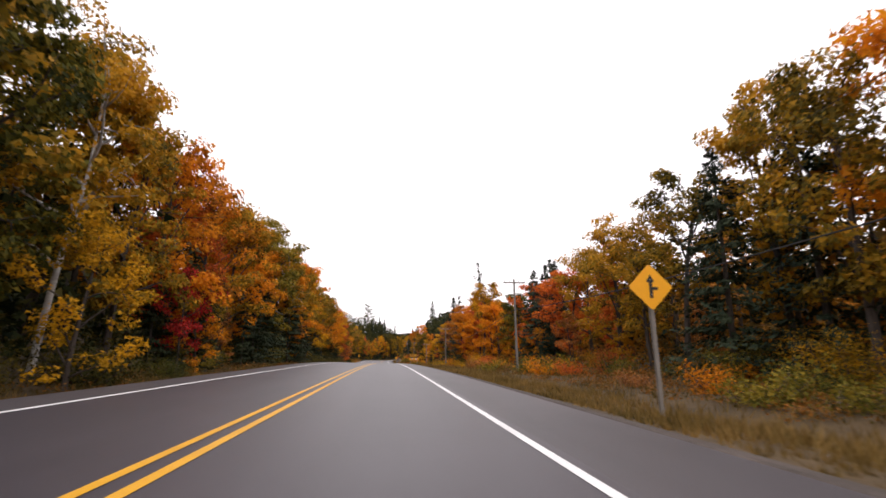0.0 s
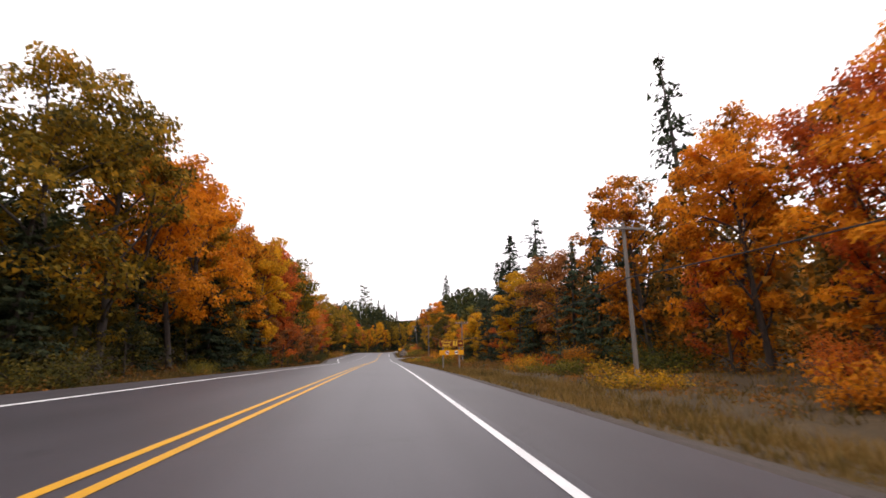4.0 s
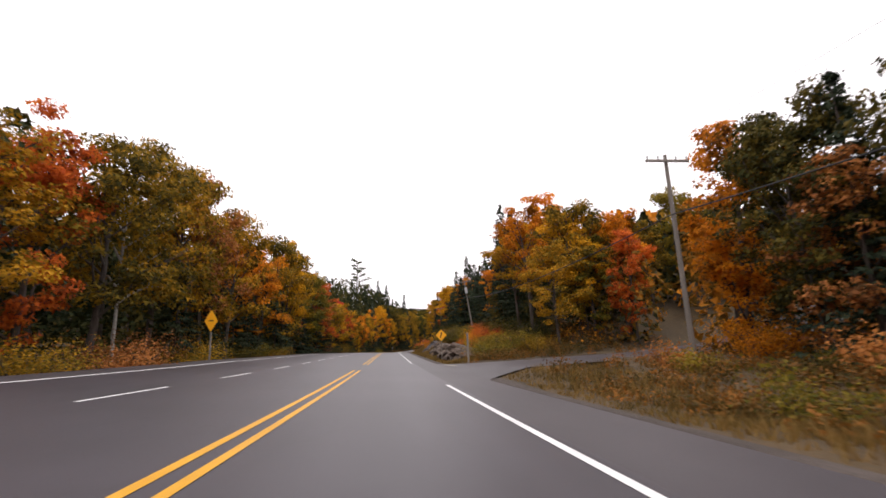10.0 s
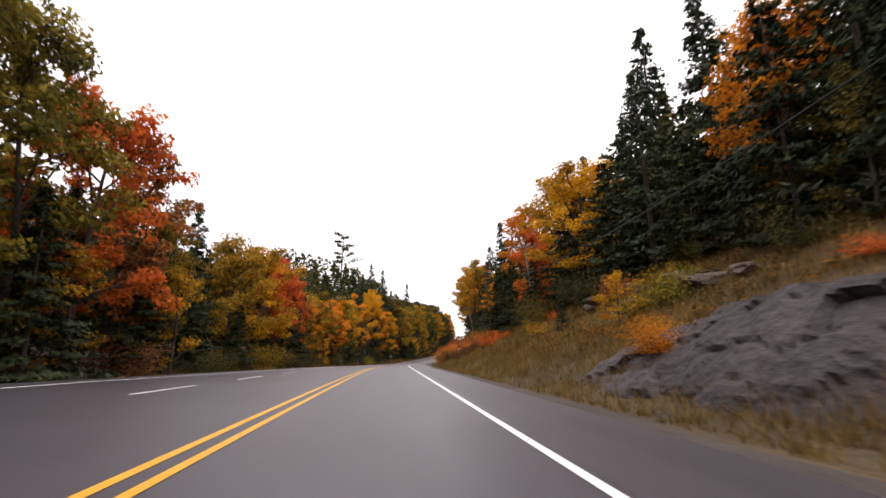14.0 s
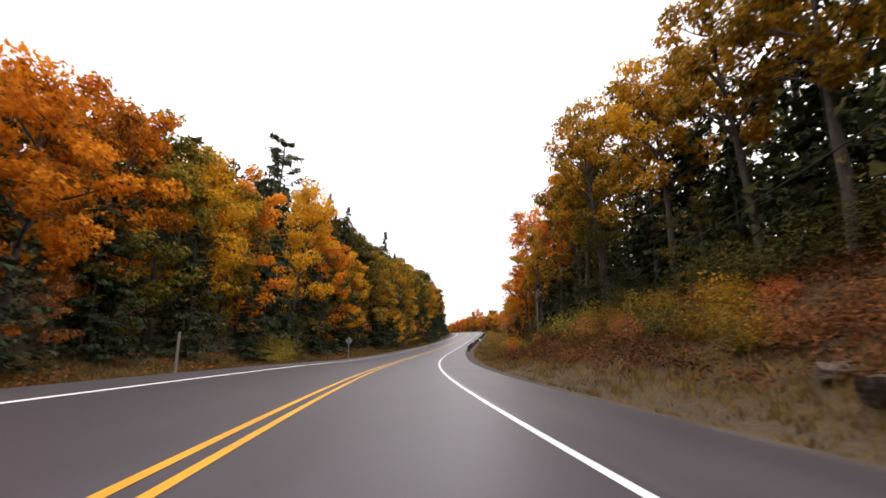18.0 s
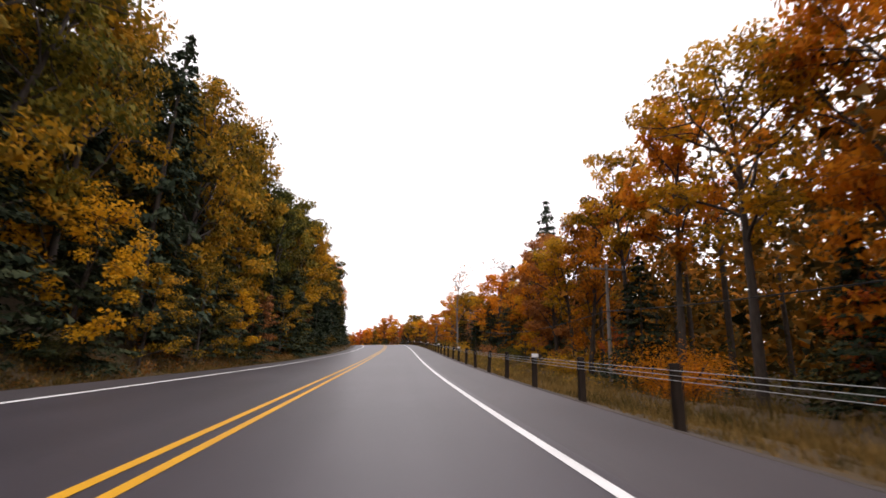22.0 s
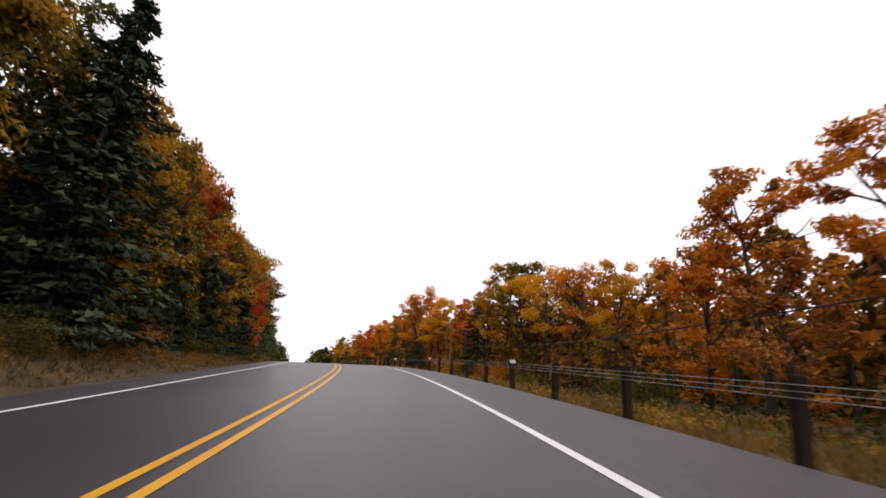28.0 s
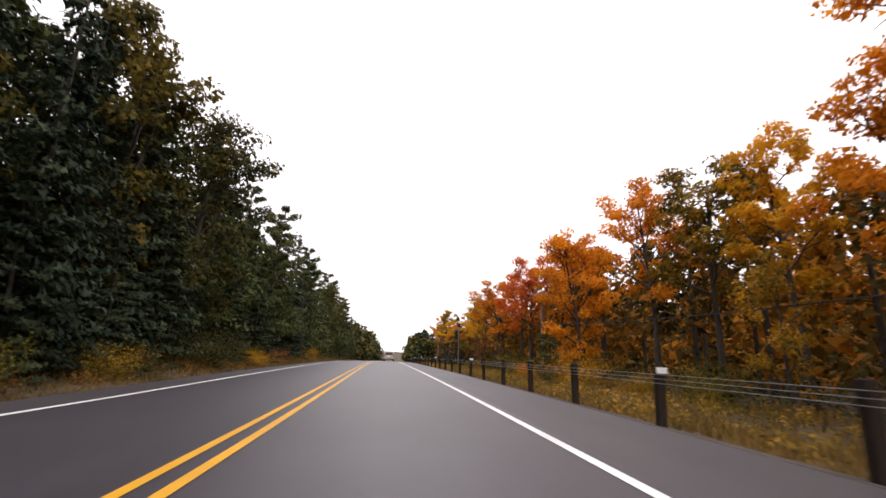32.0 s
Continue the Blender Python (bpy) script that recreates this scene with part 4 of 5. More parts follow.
# V woods have their inner shade in the leaf colour, W woods don't
deep_wood("left_woods", -1, left_front, "V", "dense mixed wood behind the roadside trees, its shade put into the leaf colour", 6)
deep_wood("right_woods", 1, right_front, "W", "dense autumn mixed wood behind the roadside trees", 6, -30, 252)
deep_wood("right_woods", 1, right_front, "V", "dense wood on the hillside behind the bank, its shade put into the leaf colour", 6, 252, 440)
deep_wood("right_woods", 1, right_front, "W", "dense autumn wood behind the guide rail", 6, 440)


def outer_woods(side, front, tone):
    """The wood further from the road, seen between the boles and over the hills."""
    rng = np.random.default_rng(500 + side)
    tri = []
    for row in range(9):
        s = np.arange(-40, 900, 9.0) + rng.uniform(-3, 3, 105)
        d = side * (front(s) + 39 + row * 9.0 + rng.uniform(-3, 3, len(s)))
        if side > 0:
            road = np.interp(d, [45, 60, 130], [10, 16, 50]) + 235
            s, d = s[np.abs(s - road) > 9], d[np.abs(s - road) > 9]
        base = on_ground(s, d)
        for p, h in zip(base, rng.uniform(8, 12, len(s))):
            f, a = rng.uniform(0.03, 1, 48), rng.uniform(0, 2 * np.pi, 48)
            out = np.stack([np.cos(a), np.sin(a), 0 * a], 1)
            r = h * 0.4 * np.sin(np.pi * np.clip(0.2 + f * 0.8, 0, 1)) ** 0.7 * rng.uniform(0.4, 1, 48)
            tri.append(leaves(rng, p + out * r[:, None] + np.stack([0 * f, 0 * f, f * h], 1), 2.3, 1.9, out * 0.6 + (0, 0, 0.6)))
    tagged(new("outer_woods", leaf_mesh("outer_woods", np.concatenate(tri), LEAF[tone])), "autumn woods far behind the roadside trees", "woods", kind="stuff")


# left side again in V, shade included in the leaf tones
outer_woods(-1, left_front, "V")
outer_woods(1, right_front, "W")


def far_ridge():
    """Wooded land that closes the view beyond the road's end and the sides."""
    rng = np.random.default_rng(9)
    tri = []
    for k in range(900):
        s, d = rng.uniform(840, 1000), rng.uniform(-120, 120)
        if -9 < d < 9:
            continue
        p, h = on_ground(s, d), rng.uniform(10, 15)
        n = 90
        f, a = rng.uniform(0, 1, n), rng.uniform(0, 2 * np.pi, n)
        out = np.stack([np.cos(a), np.sin(a), 0 * a], 1)
        pts = p + out * (h * 0.3 * np.sin(np.pi * np.clip(0.2 + f * 0.8, 0, 1)))[:, None] + np.stack([0 * f, 0 * f, f * h], 1)
        tri.append(leaves(rng, pts, 1.8, 1.6, out * 0.6 + (0, 0, 0.6)))
    tagged(new("far_woods", leaf_mesh("far_woods", np.concatenate(tri), LEAF["V"])), "far hazy woods where the road ends", "woods", kind="stuff")


far_ridge()


def understorey():
    """A tangle of low leafy growth along the wood's edge."""
    # V growth is coloured darker for the shade at the wood's foot
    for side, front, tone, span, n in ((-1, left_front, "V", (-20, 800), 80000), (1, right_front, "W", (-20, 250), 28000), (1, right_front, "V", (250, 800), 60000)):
        rng = np.random.default_rng(40 + side + n)
        s = rng.uniform(*span, n)
        clump = 0.5 + 0.5 * np.sin(s * 0.9 + np.sin(s * 0.23) * 3) * np.sin(s * 0.37 + 1)
        back = rng.uniform(-1.2, 4.5, n)
        d = side * (front(s) + back)
        keep = np.ones(n, bool) if side < 0 else np.abs(s - 236) > 9.5
        s, d, clump, back = s[keep], d[keep], clump[keep], back[keep]
        p = on_ground(s, d)
        top = (0.5 + 2.6 * clump) * np.clip(0.45 + (back + 1.4) / 3.5, 0, 1.3)
        p[:, 2] += rng.uniform(0, 1, len(s)) ** 0.8 * top
        tagged(new("undergrowth", leaf_mesh("undergrowth", leaves(rng, p, 0.2, 0.15), LEAF[tone])), "low tangled undergrowth at the edge of the wood", "undergrowth", kind="stuff")


understorey()


def undergrowth():
    for side, front, tones in ((-1, left_front, "KGKMKOKG"), (1, right_front, "OYAGMRA")):
        s = -8.0
        while s < 720:
            s += plant_rng.uniform(4.4, 7.4)
            if side > 0 and 226 < s < 249:
                continue
            c = tones[int(plant_rng.integers(len(tones)))]
            if side > 0 and 250 < s < 440:
                c = "K"
            d = side * (front(s) - plant_rng.uniform(0.5, 3.0))
            if plant_rng.uniform() < 0.42:
                plant("young", c, s, d - side * -1.2, plant_rng.uniform(3.5, 7.5), plant_rng.uniform(0.8, 1.1), group="saplings at the wood's edge")
            else:
                plant("shrub", c, s, d, plant_rng.uniform(1.2, 2.8), plant_rng.uniform(0.9, 1.4), group="roadside shrubs")


undergrowth()


def low_shrubs():
    for side, s, stop, gap, near, far, tones in ((1, -8, 140, 2.7, 12.5, 20, "ARGYGMOG"), (1, 150, 222, 2.0, 9.0, 16, "GMRGOGMG"), (1, 250, 340, 2.4, 11.5, 16.5, "OKGMKR"), (1, 378, 436, 2.2, 11, 15.5, "GOMRGK")):
        while s < stop:
            s += gap * plant_rng.uniform(0.5, 1.5)
            d = plant_rng.uniform(near, far)
            plant("low_shrub", tones[int(plant_rng.integers(len(tones)))], s, side * d, plant_rng.uniform(0.6, 1.7), plant_rng.uniform(0.9, 1.4), group="low roadside shrubs")


low_shrubs()


def hemlocks():
    """Dark low-boughed trees along the foot of the wood."""
    right_back = lambda s: right_front(s) + 2.6
    for side, front, s, stop, gap in ((-1, left_front, 26, 78, 5), (-1, left_front, 80, 118, 12), (-1, left_front, 120, 166, 6.5), (-1, left_front, 238, 345, 8), (-1, left_front, 375, 440, 8), (-1, left_front, 440, 480, 8), (-1, lambda s: left_front(s) - 1.2, 480, 505, 8), (-1, lambda s: left_front(s) - 1.8, 505, 550, 4.6), (-1, left_front, 550, 600, 14), (-1, left_front, 604, 720, 6), (1, right_front, 288, 340, 6), (1, right_back, 346, 376, 4), (1, right_back, 378, 398, 4), (1, right_back, 398, 420, 8), (1, right_back, 420, 444, 3.4), (1, right_front, 440, 470, 10), (1, right_front, 505, 535, 12)):
        while s < stop:
            s += gap * plant_rng.uniform(0.7, 1.3)
            d = side * (front(s) - plant_rng.uniform(0.0, 1.8))
            plant("hemlock", "H", s, d, plant_rng.uniform(5.5, 10.5), plant_rng.uniform(0.8, 1.1), group="hemlocks at the wood's edge")


hemlocks()


# ---- utility poles and wires ----
def utility_pole(s, d, height=10.5, lean=0.0, can=False):
    top = new("utility_pole")
    x, y, z = on_ground(s, d)
    h = np.interp(s, S, CH)
    top.matrix_basis = Matrix.LocRotScale((x, y, z - 0.3), Euler((0, lean, float(h))), None)
    bm = bmesh.new()
    rod(bm, (0, 0, 0), (0, 0, height), 0.13, 0.085, 12)
    part("pole", bm, POLE_WOOD, top)
    bm = bmesh.new()
    box(bm, (2.2, 0.1, 0.12), (0, -0.14, height - 0.35), bevel=0.015)
    part("crossarm", bm, POLE_WOOD, top)
    for k in (-1.0, -0.45, 0.45, 1.0):
        bm = bmesh.new()
        rod(bm, (k, -0.14, height - 0.29), (k, -0.14, height - 0.16), 0.03, 0.045, 8)
        rod(bm, (k, -0.14, height - 0.16), (k, -0.14, height - 0.1), 0.05, 0.03, 8)
        part("insulator", bm, CERAMIC, top)
    if can:
        bm = bmesh.new()
        rod(bm, (0.0, -0.34, height - 2.3), (0.0, -0.34, height - 1.4), 0.22, 0.22, 14)
        rod(bm, (0.0, -0.34, height - 1.4), (0.0, -0.34, height - 1.33), 0.235, 0.2, 14)
        part("transformer", bm, CERAMIC, top, "grey transformer can")
    tagged(top, "grey weathered wooden utility pole with a crossarm" + (" and a transformer" if can else ""), "utility pole", "roadside utility poles")
    return top


POLES = [(-16, 14, 8.1, 0), (44.5, 14.2, 8.1, 0), (105, 14.8, 7.6, 0), (166.7, 15.9, 6.9, 0), (224.9, 15.2, 9.7, 0), (282.4, 15.6, 11.8, 1, -0.13), (328, 15.2, 11, 0, -0.08), (374.8, 15.5, 10.4, 0, -0.1), (425, 15, 8, 0),
         (475, 15, 6.8, 0), (526, 15, 6.8, 0), (576.3, 15.2, 6.8, 0), (633.3, 16.5, 7.0, 0), (690, 16, 7, 0), (747, 16, 7, 0), (802, 16, 7, 0)]
HEADS = []
for s, d, top, can, *tilt in POLES:
    lean, high = (tilt or [0.0])[0], top - float(ground_up(s, d))
    utility_pole(s, d, high + 0.3, lean, bool(can))
    HEADS.append((s, d + math.sin(lean) * high, top))


def wires():
    for (s0, d0, t0), (s1, d1, t1) in zip(HEADS, HEADS[1:]):
        a, b = place(np.array(s0), np.array(d0), t0), place(np.array(s1), np.array(d1), t1)
        h = float(np.interp((s0 + s1) / 2, S, CH))
        for across, up, sag, r in ((-1.0, -0.1, 0.9, 0.006), (1.0, -0.1, 0.9, 0.006), (-0.15, -3.0, 1.0, 0.03)):
            off = np.array([math.cos(h) * across, math.sin(h) * across, up])
            t = np.linspace(0, 1, 15)
            pts = (a + off) * (1 - t)[:, None] + (b + off) * t[:, None] - np.stack([0 * t, 0 * t, 4 * sag * t * (1 - t)], 1)
            v, f = tube_rings(pts, np.full(len(pts), r), 5)
            tagged(new("utility_wire", mesh_of("utility_wire", v, f, WIRE)), "black overhead cable hung between wooden poles", "cable", "overhead cables")


wires()


# ---- guide rail of posts and cables ----
def guide_rail():
    s = 439.5
    k = 0
    while s < 780:
        d = 6.2
        x, y, z = on_ground(s, d)
        top = new("guide_post")
        top.matrix_basis = Matrix.LocRotScale((x, y, z - 0.3), Euler((plant_rng.normal() * 0.02, plant_rng.normal() * 0.02, float(np.interp(s, S, CH)))), None)
        bm = bmesh.new()
        box(bm, (0.14, 0.14, 1.26), (0, 0, 0.63), bevel=0.02)
        part("post", bm, POST_WOOD, top)
        if k % 5 == 1:
            bm = bmesh.new()
            box(bm, (0.19, 0.02, 0.1), (0, -0.082, 1.22), bevel=0.004)
            part("reflector", bm, SIGN_WHITE, top, "white reflector plate")
        tagged(top, "dark tarred wooden guide rail post" + (" with a white reflector" if k % 5 == 1 else ""), "post", "guide rail posts")
        s += 3.535
        k += 1
    t = np.arange(439.4, 781, 2.0)
    for up in (0.7, 0.77, 0.84):
        pts = on_ground(t, np.full_like(t, 6.09))
        pts[:, 2] += up
        v, f = tube_rings(pts, np.full(len(pts), 0.005), 5)
        tagged(new("guide_cable", mesh_of("guide_cable", v, f, STEEL)), "galvanised steel guide rail cable strung on posts", "cable", "guide rail cables")


guide_rail()


# ---- verges ----
def verge(name, side, edge, front, label):
    s = np.arange(-60, 860, 2.0)
    v, faces, n = [], [], len(s)
    cols = 22
    for k in range(cols):
        f = k / (cols - 1)
        d = edge(s) + side * (0.75 + (front(s) - 0.3 - np.abs(edge(s)) - 0.75) * f)
        p = on_ground(s, d)
        p[:, 2] += 0.02 if k else -0.05
        v.append(p)
    for k in range(cols - 1):
        faces += [(k * n + i, (k + 1) * n + i, (k + 1) * n + i + 1, k * n + i + 1) for i in range(n - 1) if side < 0 or not (228 < s[i] < 245)]
    me = mesh_of(name, np.concatenate(v), faces, VERGE, True)
    tagged(new(name, me), label, kind="structure")


verge("grass_verge_left", -1, left_edge, left_front, "dry brown and green grass verge")
verge("grass_verge_right", 1, right_edge, right_front, "dry straw-coloured grass verge")


def grass(name, side, edge, front, material, count, tall, label, span=(-20, 780), near=1.0, wide=0.02, tuft=7, band=99.0, low=0.45):
    rng = np.random.default_rng(70 + side + count)
    s = np.repeat(rng.uniform(*span, count // tuft), tuft)
    f = np.repeat(rng.uniform(0, 1, count // tuft) ** near, tuft)
    count = len(s)
    s, f = s + rng.normal(size=count) * 0.09, np.clip(f + rng.normal(size=count) * 0.012, 0, 1)
    d = edge(s) + side * (1.15 + np.minimum(front(s) - np.abs(edge(s)) - 1.0, band) * f)
    keep = np.ones(count, bool) if side < 0 else (s < 227) | (s > 246)
    s, d, f = s[keep], d[keep], f[keep]
    p = on_ground(s, d)
    n = len(s)
    patch = 0.55 + 0.45 * np.sin(s * 0.5 + d * 0.8) * np.sin(s * 0.21 - d * 0.5 + 1)
    h = tall * rng.uniform(0.4, 1.2, n) * (0.45 + 0.75 * patch) * np.clip(low + f * 1.2, 0, 1.1)
    a = rng.uniform(0, 2 * np.pi, n)
    side_v = np.stack([np.cos(a), np.sin(a), 0 * a], 1) * (wide * rng.uniform(0.5, 1.4, n))[:, None]
    lean = np.stack([rng.normal(size=n) * 0.35, rng.normal(size=n) * 0.35, np.ones(n)], 1) * h[:, None]
    tri = np.stack([p - side_v - (0, 0, 0.03), p + side_v - (0, 0, 0.03), p + lean], 1)
    tagged(new(name, leaf_mesh(name, tri, material)), label, "grass", kind="stuff")


grass("roadside_grass", -1, left_edge, left_front, GRASS, 80000, 0.5, "dry uncut grass at the foot of the wood")
grass("roadside_grass", -1, left_edge, left_front, GRASS, 170000, 0.42, "dry mown grass on the road verge", band=4.0, low=0.4)
grass("roadside_grass", 1, right_edge, right_front, GRASS, 140000, 0.5, "straw-coloured uncut grass on the road verge")
grass("roadside_grass", 1, right_edge, right_front, GRASS, 270000, 0.42, "straw-coloured mown grass on the road verge", band=4.5, low=0.4)

grass("roadside_grass", 1, right_edge, right_front, GRASS, 90000, 0.42, "tall dry grass on the rocky bank", span=(247, 345), near=0.9, low=0.8, wide=0.014)


def brush(side, count, span, near, far, tall, label, material=BRUSH):
    """Low tangled growth in rounded clumps, too much to count."""
    rng = np.random.default_rng(200 + count)
    s, d = rng.uniform(*span, count), side * rng.uniform(near, far, count)
    if side < 0:
        d = np.minimum(d, left_edge(s) - 2.2)
    if side > 0:
        keep = np.abs(s - 235 - np.interp(d, [10, 20, 30], [0, 2.2, 5])) > np.interp(d, [6, 8.6, 14, 20], [11, 8.2, 6.2, 5.4])
        s, d = s[keep], d[keep]
    each = 70
    wide, high = rng.uniform(0.35, 0.85, len(s)), tall * rng.uniform(0.35, 1.1, len(s))
    q = unit(rng.normal(size=(len(s), each, 3))) * rng.uniform(0.35, 1.0, (len(s), each, 1))
    q[..., 2] = np.abs(q[..., 2])
    pts = on_ground(s, d)[:, None, :] + q * np.stack([wide, wide, high], 1)[:, None, :]
    tri = leaves(rng, pts.reshape(-1, 3), 0.11, 0.07, q.reshape(-1, 3) + (0, 0, 0.4))
    tagged(new("brush", leaf_mesh("brush", tri, material)), label, "brush", kind="stuff")


brush(1, 1700, (338, 414), 9.3, 16.5, 0.95, "rust-red bracken and brush on the roadside bank", BRACKEN)
brush(1, 420, (408, 440), 12.0, 17.0, 0.9, "rusty bracken below the tall trees", BRACKEN)
brush(1, 420, (224, 264), 8.8, 26.0, 1.0, "leafy brush beside the side road")
brush(1, 800, (244, 262), 9.4, 22.0, 1.1, "green and rusty brush on the corner of the side road")
brush(1, 550, (247, 335), 9.5, 16.5, 0.7, "brown and green brush on the rocky bank")
brush(1, 800, (-20, 226), 12.5, 20.5, 0.7, "orange and green brush on the road verge")
brush(1, 1000, (146, 222), 8.4, 15.5, 0.85, "dark green and rusty brush in the roadside ditch")
brush(1, 1500, (470, 760), 7.4, 16.5, 0.8, "yellow-green and orange brush below the guide rail", LIGHT_BRUSH)
brush(-1, 2200, (-20, 730), 9.4, 13.0, 0.7, "rusty brush at the foot of the wood")

# the side road
def side_road():
    v, faces = [], []
    mid = sum(SIDE_ROAD) / 2
    ds = np.array([5.5, 6.2, 7.2, 8.6, 10.5, 14, 20, 30, 45])
    half = np.array([11.5, 9.6, 8.0, 6.9, 6.0, 5.0, 4.2, 3.8, 3.6])
    bend = np.array([0, 0, 0, 0, 0.2, 0.8, 2.2, 5.0, 10.0])
    for d, w, b in zip(ds, half, bend):
        for f in (-1, -0.5, 0, 0.5, 1):
            p = on_ground(mid + b + w * f, d)
            p[2] += 0.09 if d > 6.3 else 0.055
            v.append(p)
    for i in range(len(ds) - 1):
        faces += [(i * 5 + k, (i + 1) * 5 + k, (i + 1) * 5 + k + 1, i * 5 + k + 1) for k in range(4)]
    tagged(new("side_road", mesh_of("side_road", v, faces, SHOULDER)), "worn asphalt side road that joins the highway", kind="structure")
    line = []
    for s in (238.6, 242.0):
        for d in (6.5, 6.8):
            p = on_ground(s, d + (s - 236.6) * -0.1)
            line.append(p + np.array([0, 0, 0.11]))
    tagged(new("stop_line", mesh_of("stop_line", [line[0], line[1], line[3], line[2]], [(0, 1, 2, 3)], WORN_PAINT)), "worn white stop line on the side road", kind="structure")


side_road()


# ---- rock ----
def rock(seed, size):
    rng = np.random.default_rng(seed)
    bm = bmesh.new()
    bmesh.ops.create_icosphere(bm, subdivisions=3, radius=1.0)
    cuts = [(unit(rng.normal(size=3)), rng.uniform(0.3, 0.75)) for _ in range(13)]
    for v in bm.verts:
        p = np.array(v.co)
        for n, k in cuts:
            over = p @ n - k
            if over > 0:
                p = p - n * over * 0.92
        p = p * (1 + 0.22 * noise.noise(Vector(p * 1.7 + seed)) + 0.12 * noise.noise(Vector(p * 4.5 + seed)) + 0.05 * noise.noise(Vector(p * 10.0 + seed)))
        v.co = Vector(p * size)
    me = bpy.data.meshes.new("rock")
    bm.to_mesh(me)
    bm.free()
    me.materials.append(ROCK)
    return me


def rocks():
    meshes = [rock(k, np.array([1.0, 0.8, 0.62])) for k in range(9)]
    rng = np.random.default_rng(12)

    def lay(s, d, size, flat=1.0, label="grey-brown weathered granite rock in the roadside bank", sink=0.25):
        ob = new("rock", meshes[int(rng.integers(9))])
        x, y, z = on_ground(s, d)
        turn = Euler((rng.normal() * 0.18, rng.normal() * 0.18, rng.uniform(0, 6.28)))
        ob.matrix_basis = Matrix.LocRotScale((x, y, z + size * 0.62 * flat * (0.5 - sink)), turn, (size, size, size * flat))
        tagged(ob, label, "rock", "roadside rocks")

    for k in range(12):
        lay(250 + k * 2.4 + rng.uniform(-0.5, 0.5), 8.6 + rng.uniform(-0.2, 0.5), rng.uniform(0.7, 1.2), 0.85)
    for k in range(9):
        lay(300 + k * 1.5, 14.6 + rng.uniform(-0.8, 1.0), rng.uniform(1.0, 1.8), 0.5)
    for k in range(5):
        lay(248 + k * 2.6, 9.7 + rng.uniform(-0.4, 0.6), rng.uniform(0.5, 0.9), 0.6)
    for k in range(6):
        lay(366 + k * 1.6, 9.1 + rng.uniform(-0.3, 0.5), rng.uniform(0.6, 1.1), 0.6)
    for k in range(26):
        lay(554 + k * 1.1 + rng.uniform(-0.4, 0.4), -8.9 - rng.uniform(0, 0.8), rng.uniform(0.8, 1.4), 1.3, "grey broken granite ledge beside the highway")
    for k in range(16):
        lay(551 + k * 2.0, -10.0 - rng.uniform(0, 0.7), rng.uniform(0.9, 1.4), 1.3, "grey broken granite ledge beside the highway")


rocks()


def outcrop(s0, s1, crest, steep, label, seed, smooth=0.0, stone=ROCK):
    """Bedrock laid bare in the bank: a face of cracked blocks and ledges that leans back and sinks under the turf."""
    ss, nv = np.arange(s0, s1 + 0.01, 0.13), 34
    ends = np.clip(np.minimum(ss - s0, s1 - ss) / 2.2, 0, 1) ** 0.7
    verts = []
    for i, s in enumerate(ss):
        top = float(np.interp(s, *zip(*crest))) * ends[i]
        foot = float(ground_up(s, 7.6)) - 0.3
        for j in range(nv):
            v = j / (nv - 1)
            face, back = min(v / 0.7, 1.0), max(0.0, v - 0.7) / 0.3
            d = 7.6 + steep * face + back * 3.2
            wob = Vector((s * 0.8, v * 3.0, seed))
            shift = noise.noise(wob) * 0.9
            # blocks split by bedding planes that dip along the road
            bed = face * 3.1 + 0.1 * s + 0.5 * shift
            row = math.floor(bed)
            column = math.floor(s / (2.6 - 0.5 * (row % 3)) + shift * 0.8 + row * 0.37)
            lift = noise.cell(Vector((column + 0.5, row + 0.5, seed)))
            edge = min(bed - row, row + 1 - bed) * 4.0
            rough = 1 - smooth
            out = rough * (0.42 * lift - 0.16 * max(0.0, 1 - edge * 2.0)) + 0.3 * noise.noise(wob * 0.8) + 0.07 * noise.noise(wob * 4.0) + 0.03 * noise.noise(wob * 11.0)
            fade = min(1.0, v * 6) * min(1.0, (1 - v) * 4) * ends[i]
            up = foot + (top - foot) * face ** 0.75 if back == 0 else top + (float(ground_up(s, d)) - 0.25 - top) * back ** 1.5
            verts.append(place(np.array(s + 0.1 * noise.noise(wob * 3.0) * fade), np.array(d - out * 0.9 * fade), up + 0.35 * out * fade))
    top = new("rock_outcrop")
    for a in range(0, len(ss) - 1, 24):
        b = min(a + 24, len(ss) - 1)
        faces = [(i * nv + j, (i + 1) * nv + j, (i + 1) * nv + j + 1, i * nv + j + 1) for i in range(b - a) for j in range(nv - 1)]
        new("ledge", mesh_of("ledge", verts[a * nv:(b + 1) * nv], faces, stone)).parent = top
    tagged(top, label, "rock outcrop", "bedrock in the bank")


outcrop(250.5, 266.5, [(250, 0.7), (254, 1.1), (258, 1.3), (264, 1.0), (267, 0.8)], 1.7, "broken brown granite ledges in the roadside bank", 3.0)
outcrop(265.5, 283.5, [(265, 0.9), (270, 1.35), (276, 1.5), (281, 0.8), (284, 0.4)], 1.9, "rounded cracked brown granite in the roadside bank", 11.0, 0.3)
outcrop(287, 302.5, [(287, 0.8), (290, 1.6), (294, 2.0), (298, 1.5), (303, 0.6)], 2.3, "large smooth dark slab of granite in the roadside bank", 23.0, 0.55, SLAB)


# ---- single trees and bushes that stand out: s, d, kind, tone, top over the road ----
def landmark(s, d, kind, tone, top, wide=1.0):
    return plant(kind, tone, s, d, top - float(ground_up(s, d)), wide)


